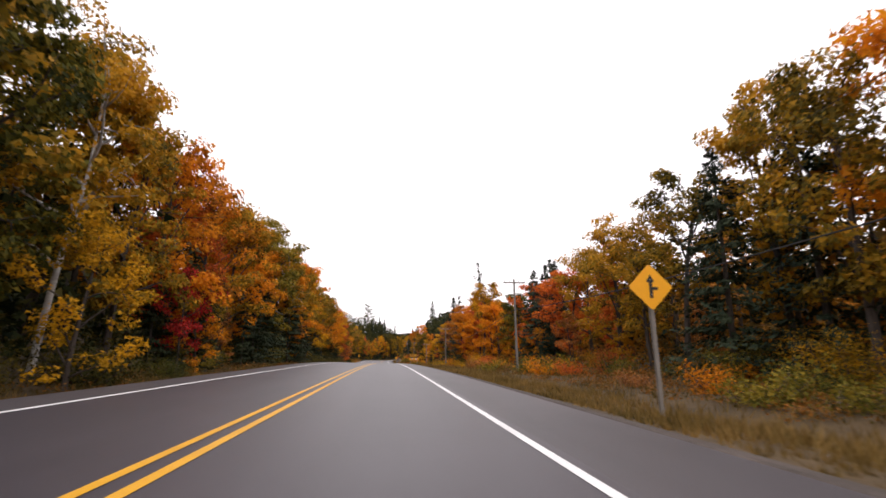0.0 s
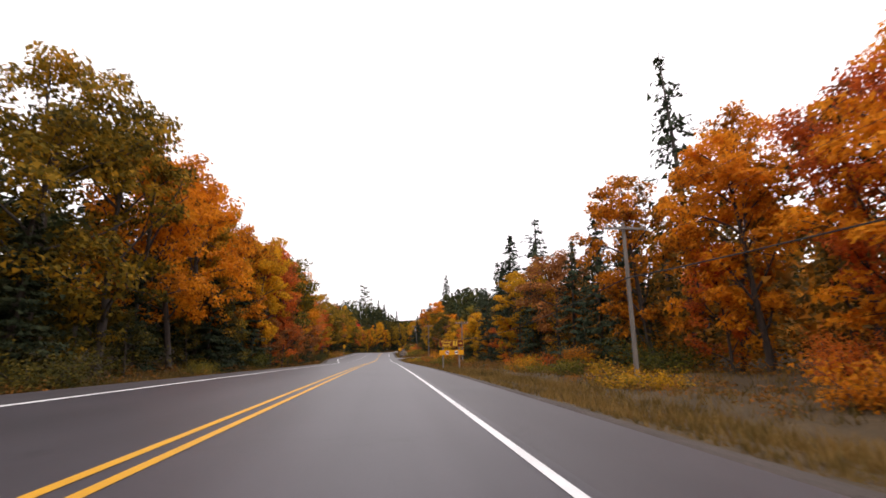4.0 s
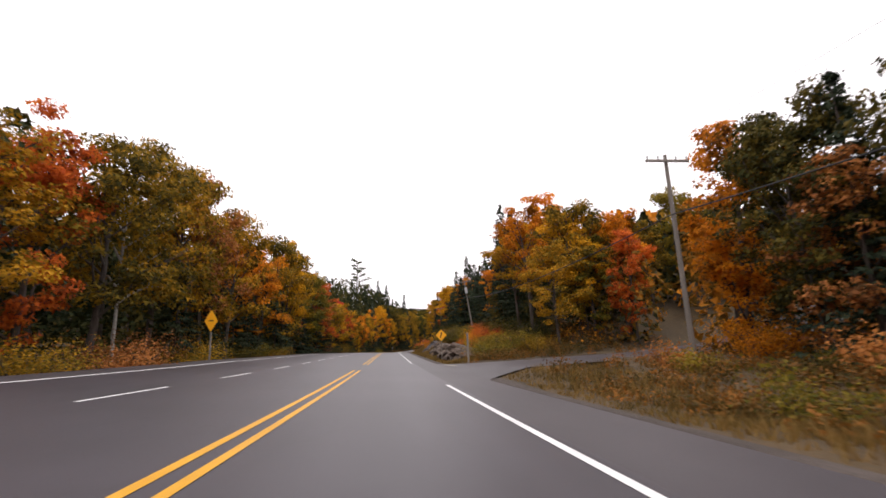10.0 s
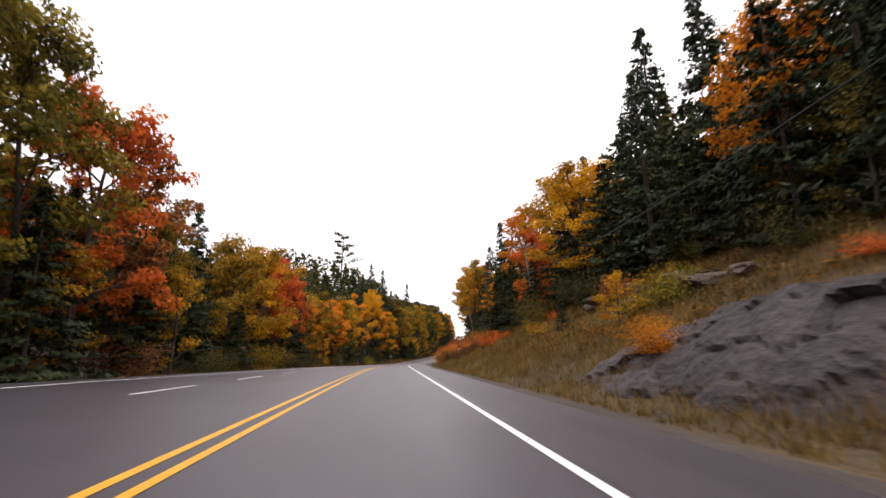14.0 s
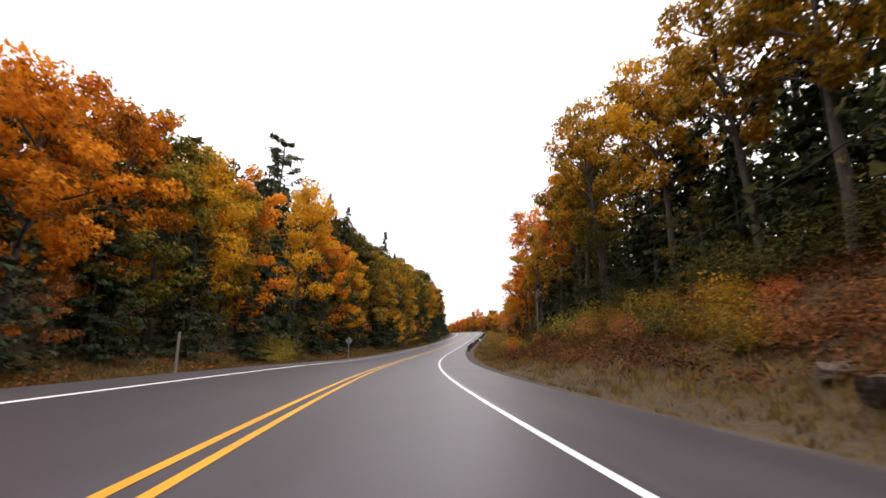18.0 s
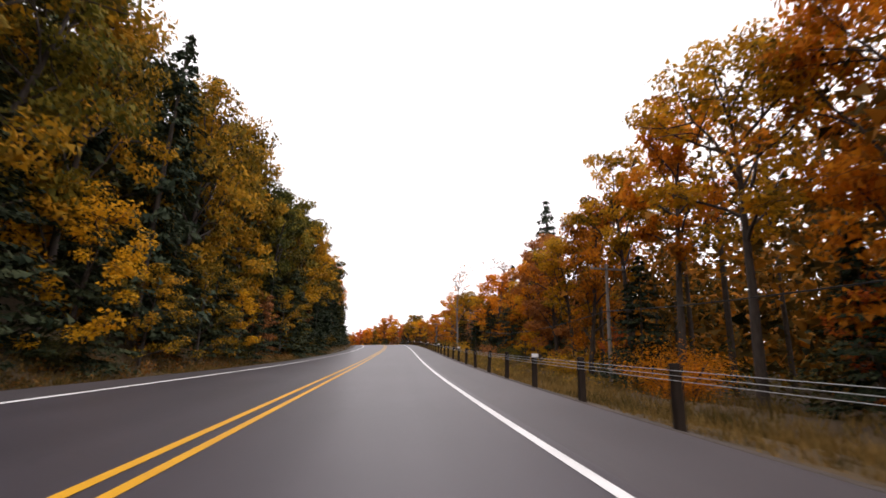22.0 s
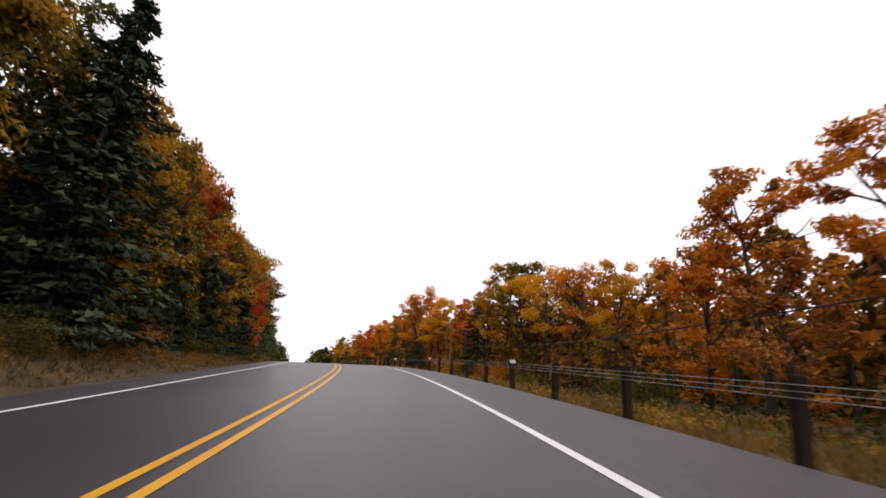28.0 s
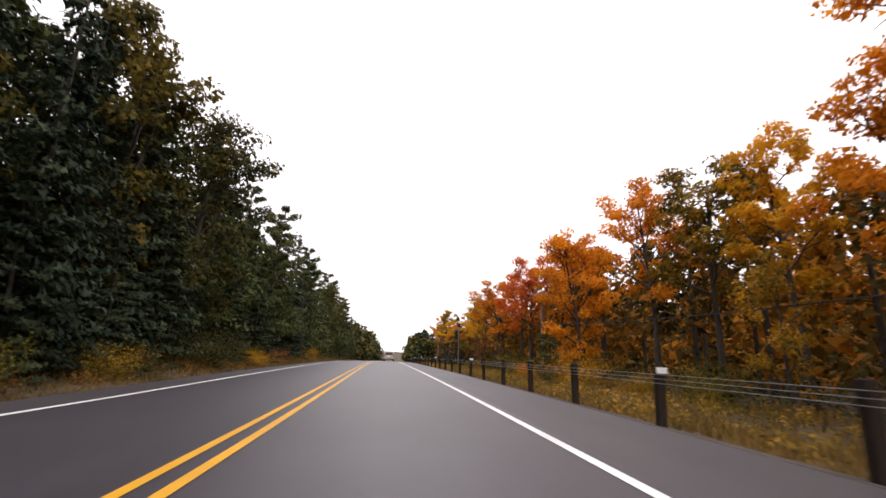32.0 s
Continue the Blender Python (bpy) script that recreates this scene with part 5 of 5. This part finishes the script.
# tall conifers over the wood
for row in ((167, 25.0, 'spruce', 'C', 23, 1.15), (114, 25.5, 'snag', 'C', 24.5, 0.9), (150, 24.5, 'snag', 'C', 21, 1.5), (162, 25, 'snag', 'C', 16.5, 0.9), (76, 28, 'spruce', 'C', 16, 0.8),
            (68, 28, 'spruce', 'C', 15, 0.8), (218, 30, 'spruce', 'C', 20, 1.1), (336.5, 34, 'spruce', 'C', 41, 1.0), (476, -45, 'lone_pine', 'P', 53.7, 1.1),
            (488, -35, 'spruce', 'C', 41, 0.8), (493, -32.5, 'spruce', 'C', 38, 0.9), (499, -22.5, 'spruce', 'C', 31.5, 0.9), (507.5, 21.5, 'spruce', 'C', 21.5, 1.0)):
    landmark(*row)
# tall conifers over the wood
for row in ((142.5, 22.5, 'spruce', 'C', 15, 1.0), (22.5, 19.5, 'spruce', 'C', 12, 1.0), (525.5, 15, 'spruce', 'C', 6.5, 1.2), (519, 16.5, 'spruce', 'C', 6.5, 1.2), (593, -13, 'spruce', 'C', 19.0, 1.4), (621.5, 16, 'spruce', 'C', 9.5, 1.2), (177.6, 20, 'spruce', 'C', 11, 1.0), (179.7, 20.3, 'spruce', 'C', 8.1, 0.9), (184.5, 20, 'spruce', 'C', 8.4, 0.8)):
    landmark(*row)
# broad and dying trees
for row in ((518, -13.4, 'broad', 'Y', 18.1, 1.0), (539.6, 14, 'bare', 'A', 16.5, 0.9), (532.6, 22, 'bare', 'M', 18, 1.0), (527, 14.5, 'bare', 'M', 7.4, 0.7), (617, 15.5, 'tall', 'Y', 9.4, 0.8), (262, 22.5, 'tall', 'A', 20, 1.0), (84, 19, 'tall', 'Y', 14.5, 0.9),
            (356, -14.2, 'broad', 'S', 16.5, 0.68), (648, -12.6, 'broad', 'R', 12.5, 0.8)):
    landmark(*row)
# saplings
for row in ((639.7, -10.2, 'young', 'S', 7.6, 0.7), (640.3, -10.6, 'young', 'Y', 4.6, 0.9), (319, -12.5, 'young', 'Y', 7.5, 1.0), (372, -12, 'young', 'Y', 6, 0.9),
            (303, 10.8, 'young', 'Y', 3.9, 1.1), (186, 17, 'young', 'Y', 6.0, 0.9), (32, -11.2, 'young', 'S', 6.5, 0.9), (34, -10.8, 'young', 'A', 5, 0.9),
            (21, -10.8, 'young', 'Y', 7.0, 1.0), (468, -11.6, 'young', 'Y', 7.5, 1.0), (473.5, -11.2, 'young', 'O', 5, 1.0), (481, -11.5, 'young', 'O', 6.5, 1.0),
            (488, -11.0, 'young', 'Y', 5, 1.0), (494, -11.4, 'young', 'M', 5.5, 0.9), (502, -11.2, 'young', 'O', 6.5, 1.0), (509, -11.4, 'young', 'G', 6, 1.0), (515, -11.2, 'young', 'M', 5, 0.9),
            (142, -11.6, 'young', 'M', 5.5, 1.0), (147, -11.2, 'young', 'R', 6.5, 1.0), (152, -11.4, 'young', 'M', 7.5, 0.9), (157, -11.6, 'young', 'R', 5.5, 1.0), (163, -12, 'young', 'M', 7, 1.0)):
    landmark(*row)
# roadside bushes and small pines
for row in ((249, 11, 'shrub', 'G', 1.7, 1.6), (252, 12, 'shrub', 'O', 2.1, 1.6), (255.5, 13, 'shrub', 'G', 2.4, 1.5), (250.5, 14.5, 'shrub', 'G', 2.6, 1.6), (247.5, 15, 'shrub', 'O', 2.0, 1.5), (258.5, 12, 'shrub', 'O', 2.2, 1.5)):
    landmark(*row)
for row in ((639, 11.5, 'pine', 'P', 4.2, 1.5), (636.5, 12.5, 'pine', 'P', 4.0, 1.6), (651, 11.5, 'pine', 'P', 2.8, 1.6), (679, 12.5, 'pine', 'P', 2.5, 1.5), (311, 11.5, 'spruce', 'C', 3.9, 1.3), (280, 12.3, 'shrub', 'K', 4.3, 1.6), (277.3, 12.6, 'shrub', 'K', 4.0, 1.6), (282.5, 12.8, 'shrub', 'G', 3.8, 1.4), (274.5, 15.5, 'shrub', 'R', 4.4, 1.2),
            (298, 9.6, 'shrub', 'A', 1.9, 1.3), (201, 20, 'spruce', 'C', 7.6, 0.7), (71, 17, 'shrub', 'S', 1.0, 1.0), (263, 14.5, 'shrub', 'S', 3.2, 1.0),
            (267, 14, 'shrub', 'R', 3.4, 1.4), (259, 13, 'shrub', 'A', 2.6, 1.2), (271, 13.5, 'shrub', 'Y', 3.4, 1.2)):
    landmark(*row)
for k in range(30):
    s = 350 + k * 0.78
    d = (11.4 if s < 355 else 9.0) + plant_rng.uniform(0, 3.2)
    landmark(s, d, "sumac", "AMRAOGSAMR"[(k * 7 + k // 10) % 10], float(ground_up(s, d)) + plant_rng.uniform(1.3, 2.3), 0.9)
for row in ((352.5, 9.6, "shrub", "K", 1.6, 1.5), (356.5, 9.3, "shrub", "G", 1.5, 1.3), (361, 9.2, "shrub", "G", 1.3, 1.3)):
    s, d, kind, tone, high, wide = row
    landmark(s, d, kind, tone, float(ground_up(s, d)) + high, wide)
for k in range(14):
    s = 373.5 + k * 1.4
    d = plant_rng.uniform(10.5, 14.0)
    landmark(s, d, "sumac", "MRMOM"[int(plant_rng.integers(5))], float(ground_up(s, d)) + plant_rng.uniform(1.0, 1.7), 0.9)


# ---- signs ----
def set_up(ob, s, d, turn=0.0, sink=0.25):
    x, y, z = on_ground(s, d)
    ob.matrix_basis = Matrix.LocRotScale((x, y, z - sink), Euler((0, 0, float(np.interp(s, S, CH)) + radians(turn))), None)
    return ob


def lettering(text, size, at, parent, material, name="lettering", gap=1.0):
    cu = bpy.data.curves.new(name, "FONT")
    cu.body, cu.size, cu.align_x, cu.align_y, cu.extrude, cu.offset = text, size, "CENTER", "CENTER", 0.002, size * 0.018
    cu.space_character = gap
    ob = new(name, cu)
    deps = bpy.context.evaluated_depsgraph_get()
    me = bpy.data.meshes.new_from_object(ob.evaluated_get(deps))
    bpy.data.objects.remove(ob)
    me.materials.clear()
    me.materials.append(material)
    out = new(name, me)
    out.parent = parent
    out.matrix_basis = pose(*at, 90, 0, 0)
    return out


def disc(cx, cz, r, n=28):
    return [(cx + r * math.cos(2 * math.pi * k / n), cz + r * math.sin(2 * math.pi * k / n)) for k in range(n)]


def diamond(r, cz, cut=0.06):
    out = []
    for k in range(4):
        a = math.pi / 2 * k
        for off in (-cut, cut):
            out.append((r * math.cos(a + off), cz + r * math.sin(a + off)))
    return out


def warning_sign(s, d, mid, marks, label, lean=0.0):
    base = float(ground_up(s, d)) - float(road_up(s, 2.0))
    top = set_up(new("warning_sign"), s, d, 0)
    z = mid - base + 0.25
    bm = bmesh.new()
    box(bm, (0.1, 0.1, z + 0.2), (0, 0.06, (z + 0.2) / 2), bevel=0.008)
    part("post", bm, POLE_WOOD, top)
    bm = bmesh.new()
    plate(bm, diamond(0.6, z), 0.006, -0.02)
    face = part("panel", bm, SIGN_YELLOW, top, "yellow diamond panel")
    for outline in marks:
        bm = bmesh.new()
        plate(bm, [(x, z + y) for x, y in outline], 0.004, -0.026)
        part("symbol", bm, SIGN_BLACK, face, "black symbol")
    for k in (-0.2, 0.2):
        bm = bmesh.new()
        rod(bm, (0, -0.03, z + k), (0, -0.02, z + k), 0.014, 0.014, 8)
        part("bolt", bm, STEEL, face)
    return tagged(top, label, "road sign")


SIDE_MARK = ([(-0.045, -0.3), (0.045, -0.3), (0.045, 0.14), (-0.045, 0.14)], [(-0.12, 0.13), (0.12, 0.13), (0, 0.34)], [(0.046, -0.08), (0.2, -0.08), (0.2, 0.0), (0.046, 0.0)])
BEND_MARK = ([(-0.13, -0.32), (-0.03, -0.32), (-0.03, -0.13), (0.09, 0.02), (0.09, 0.16), (-0.01, 0.16), (-0.01, 0.05), (-0.13, -0.1)], [(-0.08, 0.155), (0.16, 0.155), (0.04, 0.36)])
warning_sign(11.8, 9.0, 2.7, SIDE_MARK, "yellow diamond sign with a side road arrow on a wooden post")
warning_sign(257.8, 7.6, 2.4, BEND_MARK, "yellow diamond sign with a winding arrow on a wooden post")


def hazard_sign(s, d):
    """A lozenge marker with a saw-toothed black and yellow rim."""
    top = set_up(new("hazard_sign"), s, d)
    bm = bmesh.new()
    box(bm, (0.1, 0.1, 3.6), (0, 0.06, 1.8), bevel=0.008)
    part("post", bm, POLE_WOOD, top)
    bm = bmesh.new()
    plate(bm, [(0, 2.35), (0.5, 3.2), (0, 4.05), (-0.5, 3.2)], 0.006, -0.02)
    face = part("panel", bm, SIGN_YELLOW, top, "yellow lozenge panel")
    for k in range(6):
        f = (k + 0.5) / 6
        for sx in (-1, 1):
            for sz in (-1, 1):
                bm = bmesh.new()
                x, z = sx * 0.5 * (1 - f), 3.2 + sz * 0.85 * f
                plate(bm, [(x - 0.045, z - 0.035), (x + 0.045, z - 0.035), (x + 0.045, z + 0.035), (x - 0.045, z + 0.035)], 0.003, -0.026)
                part("checker", bm, SIGN_BLACK, face)
    bm = bmesh.new()
    plate(bm, [(-0.16, 3.16), (0.16, 3.16), (0.16, 3.24), (-0.16, 3.24)], 0.003, -0.026)
    part("symbol", bm, SIGN_BLACK, face)
    return tagged(top, "yellow lozenge road sign with a black chequered rim", "road sign")


hazard_sign(241.5, -11.1)


def park_sign(s, d):
    base = float(ground_up(s, d)) - float(road_up(s, 2.0))
    top = set_up(new("park_sign"), s, d, 14)
    lift = 0.25 - base
    for x in (-0.98, 0.98):
        bm = bmesh.new()
        box(bm, (0.14, 0.14, 2.55 + lift), (x, 0.09, (2.55 + lift) / 2), bevel=0.012)
        part("post", bm, POLE_WOOD, top, "grey weathered square post")
    bm = bmesh.new()
    box(bm, (2.98, 0.03, 0.79), (0, 0, 2.2 + lift), bevel=0.006)
    upper = part("upper_panel", bm, SIGN_BROWN, top, "brown panel with gold lettering")
    for w, h, x, z in ((2.98, 0.024, 0, 0.383), (2.98, 0.024, 0, -0.383), (0.024, 0.742, -1.478, 0), (0.024, 0.742, 1.478, 0)):
        bm = bmesh.new()
        box(bm, (w, 0.008, h), (x, -0.019, 2.2 + lift + z))
        part("border", bm, SIGN_GOLD, upper)
    lettering("Whiskey", 0.36, (-0.6, -0.017, 2.37 + lift), upper, SIGN_GOLD)
    lettering("Rapids", 0.36, (-0.6, -0.017, 2.02 + lift), upper, SIGN_GOLD)
    bm = bmesh.new()
    box(bm, (0.54, 0.008, 0.54), (0.46, -0.019, 2.2 + lift), bevel=0.003)
    part("symbol_plate", bm, SIGN_GOLD, upper, "gold symbol plate")
    for outline in ([(0.42, 1.92), (0.48, 1.92), (0.5, 2.12), (0.52, 2.3), (0.44, 2.3), (0.4, 2.12)], [(0.53, 1.9), (0.555, 1.9), (0.545, 2.2), (0.525, 2.2)], disc(0.475, 2.345, 0.045, 12)):
        bm = bmesh.new()
        plate(bm, [(x, z + lift + 0.06) for x, z in outline], 0.003, -0.027)
        part("symbol", bm, SIGN_BLACK, upper, "dark trail symbol")
    bm = bmesh.new()
    z = 2.2 + lift
    plate(bm, [(0.88, z - 0.04), (1.12, z - 0.04), (1.12, z - 0.13), (1.34, z), (1.12, z + 0.13), (1.12, z + 0.04), (0.88, z + 0.04)], 0.004, -0.021)
    part("arrow", bm, SIGN_GOLD, upper, "gold arrow")
    bm = bmesh.new()
    box(bm, (2.94, 0.03, 0.54), (0.02, 0, 1.2 + lift), bevel=0.006)
    lower = part("lower_panel", bm, SIGN_YELLOW, top, "plain amber-yellow panel")
    for k, x in enumerate((-0.52, 0.6)):
        z = 1.2 + lift
        for r, at, mat in ((0.24, -0.019, SIGN_RED), (0.21, -0.022, SIGN_WHITE)):
            bm = bmesh.new()
            plate(bm, disc(x, z, r), 0.003, at)
            part("roundel", bm, mat, lower)
        bm = bmesh.new()
        plate(bm, [(x - 0.14, z - 0.06), (x + 0.14, z - 0.06), (x + 0.14, z + 0.08), (x - 0.08, z + 0.08), (x - 0.14, z + 0.02)], 0.003, -0.026)
        part("symbol", bm, SIGN_BLACK, lower)
        if not k:
            bm = bmesh.new()
            plate(bm, [(x - 0.15, z + 0.15), (x - 0.11, z + 0.19), (x + 0.16, z - 0.14), (x + 0.12, z - 0.18)], 0.003, -0.03)
            part("slash", bm, SIGN_RED, lower)
    return tagged(top, "brown and yellow park sign on two grey posts", "park sign")


park_sign(135.6, 9.63)


def trail_marker(s, d):
    top = set_up(new("trail_marker"), s, d)
    bm = bmesh.new()
    box(bm, (0.1, 0.1, 2.3), (0, 0.06, 1.15), bevel=0.008)
    part("post", bm, POLE_WOOD, top)
    bm = bmesh.new()
    box(bm, (0.41, 0.025, 1.7), (0, -0.005, 1.6), bevel=0.006)
    board = part("board", bm, SIGN_BROWN, top, "dark red-brown board")
    lettering("7", 0.42, (0, -0.02, 1.72), board, SIGN_WHITE)
    for z, h in ((2.37, 0.12), (0.95, 0.36)):
        bm = bmesh.new()
        box(bm, (0.41, 0.006, h), (0, -0.021, z))
        part("plate", bm, SIGN_WHITE, board, "white plate")
    bm = bmesh.new()
    plate(bm, disc(0, 0.95, 0.1, 16), 0.003, -0.028)
    part("symbol", bm, SIGN_BLACK, board)
    return tagged(top, "tall narrow brown marker board with a white seven", "trail marker")


trail_marker(353.6, 11.0)


def culvert_marker(s, d):
    top = set_up(new("culvert_marker"), s, d)
    bm = bmesh.new()
    box(bm, (0.06, 0.06, 2.4), (0, 0.04, 1.2), bevel=0.006)
    part("post", bm, POST_WOOD, top)
    for mat, outline in ((SIGN_GREEN, [(-0.22, 2.452), (0.22, 2.452), (0, 2.67)]), (SIGN_WHITE, [(-0.22, 2.448), (0, 2.23), (0.22, 2.448)])):
        bm = bmesh.new()
        plate(bm, outline, 0.006, 0)
        part("panel", bm, mat, top)
    return tagged(top, "small green and white diamond marker on a post", "marker sign")


culvert_marker(441.1, 8.0)


def stake(s, d, height, material, label, tilt=0.0, size=0.07, name="marker_stake", cap=None):
    top = new(name)
    x, y, z = on_ground(s, d)
    top.matrix_basis = Matrix.LocRotScale((x, y, z - 0.2), Euler((0, tilt, float(np.interp(s, S, CH)))), None)
    bm = bmesh.new()
    box(bm, (size, size, height + 0.2), (0, 0, (height + 0.2) / 2), bevel=size * 0.12)
    part("post", bm, material, top)
    if cap:
        bm = bmesh.new()
        box(bm, (size * 1.3, 0.012, 0.16), (0, -size * 0.62, height + 0.05), bevel=0.003)
        part("reflector", bm, cap, top)
    return tagged(top, label, "post")


stake(443.2, 11.0, 1.25, PALE_WOOD, "leaning pale wooden stake in the grass", 0.35, 0.045)
stake(243.5, 8.2, 2.5, POLE_WOOD, "tall grey wooden sign post beside the side road", 0.0, 0.14, "sign_post")
stake(388.8, -8.6, 2.1, POLE_WOOD, "slim grey roadside marker post", 0.0, 0.09)
stake(249.5, 7.5, 0.55, POLE_WOOD, "short pale marker stake beside the side road", 0.0, 0.06)


def sign_back(s, d):
    top = set_up(new("road_sign"), s, d)
    bm = bmesh.new()
    box(bm, (0.08, 0.08, 2.9), (0, -0.05, 1.45), bevel=0.006)
    part("post", bm, POLE_WOOD, top)
    bm = bmesh.new()
    plate(bm, diamond(0.43, 2.6), 0.006, 0)
    part("panel", bm, SIGN_BACK, top, "grey metal back of the panel")
    return tagged(top, "diamond road sign seen from its grey metal back", "road sign")


sign_back(424.0, -8.0)


# ---- the minivan ahead ----
def minivan(s, d):
    paint = plain("silver_beige_car_paint", (0.36, 0.33, 0.29), 0.3, 0.55, 0.04)
    glass = plain("dark_car_glass", (0.02, 0.022, 0.025), 0.08)
    rubber = plain("black_rubber", (0.02, 0.02, 0.02), 0.8)
    red = plain("red_lamp_lens", (0.45, 0.02, 0.02), 0.25)
    top = new("minivan")
    x, y, z = place(np.array(s), np.array(d), float(road_up(s, d)))
    top.matrix_basis = Matrix.LocRotScale((x, y, z), Euler((math.atan(float(np.interp(s, S, CG))), 0, float(np.interp(s, S, CH)))), None)
    shape = [(-2.35, 0.3), (-2.42, 0.55), (-2.38, 0.95), (-2.2, 1.6), (-2.05, 1.7), (0.3, 1.72), (0.75, 1.6), (1.55, 1.08), (2.3, 0.88), (2.42, 0.6), (2.38, 0.3)]
    bm = bmesh.new()
    rings = []
    for w, k in ((-0.93, 0.9), (-0.9, 1.0), (0.9, 1.0), (0.93, 0.9)):
        rings.append([bm.verts.new((w * (0.84 if q[1] > 1.4 else 1.0), q[0], 0.3 + (q[1] - 0.3) * (0.97 if k < 1 else 1))) for q in shape])
    n = len(shape)
    for a, b in zip(rings, rings[1:]):
        for i in range(n):
            bm.faces.new((a[i], a[(i + 1) % n], b[(i + 1) % n], b[i]))
    bm.faces.new(rings[0]), bm.faces.new(list(reversed(rings[-1])))
    bmesh.ops.recalc_face_normals(bm, faces=bm.faces)
    bmesh.ops.bevel(bm, geom=list(bm.edges), offset=0.03, segments=1, affect="EDGES")
    body = part("body", bm, paint, top)
    bm = bmesh.new()
    box(bm, (1.3, 0.02, 0.5), (0, -2.305, 1.3), Matrix.Rotation(-0.27, 4, "X"), 0.006)
    part("rear_window", bm, glass, body)
    for sx in (-1, 1):
        bm = bmesh.new()
        box(bm, (0.02, 2.3, 0.42), (sx * 0.905, -0.6, 1.28), Matrix.Rotation(sx * -0.12, 4, "Y"), 0.006)
        part("side_window", bm, glass, body)
        bm = bmesh.new()
        box(bm, (0.16, 0.05, 0.5), (sx * 0.8, -2.39, 1.02), Matrix.Rotation(-0.2, 4, "X"), 0.01)
        part("tail_lamp", bm, red, body, "red tail lamp")
        for fy in (-1.45, 1.45):
            bm = bmesh.new()
            rod(bm, (sx * 0.7, fy, 0.33), (sx * 0.92, fy, 0.33), 0.33, 0.33, 18)
            wheel = part("wheel", bm, rubber, top)
            bm = bmesh.new()
            rod(bm, (sx * 0.9, fy, 0.33), (sx * 0.93, fy, 0.33), 0.2, 0.18, 14)
            part("rim", bm, STEEL, wheel)
        bm = bmesh.new()
        box(bm, (0.2, 0.1, 0.14), (sx * 1.02, 0.95, 1.15), bevel=0.03)
        part("mirror", bm, paint, body)
    bm = bmesh.new()
    box(bm, (1.8, 0.12, 0.22), (0, -2.42, 0.5), bevel=0.04)
    part("bumper", bm, paint, body)
    bm = bmesh.new()
    box(bm, (0.5, 0.012, 0.13), (0, -2.43, 0.86), Matrix.Rotation(-0.1, 4, "X"))
    part("number_plate", bm, SIGN_WHITE, body, "plain white plate")
    return tagged(top, "silver-beige minivan ahead on the highway", "minivan")


minivan(734.0, 1.9)
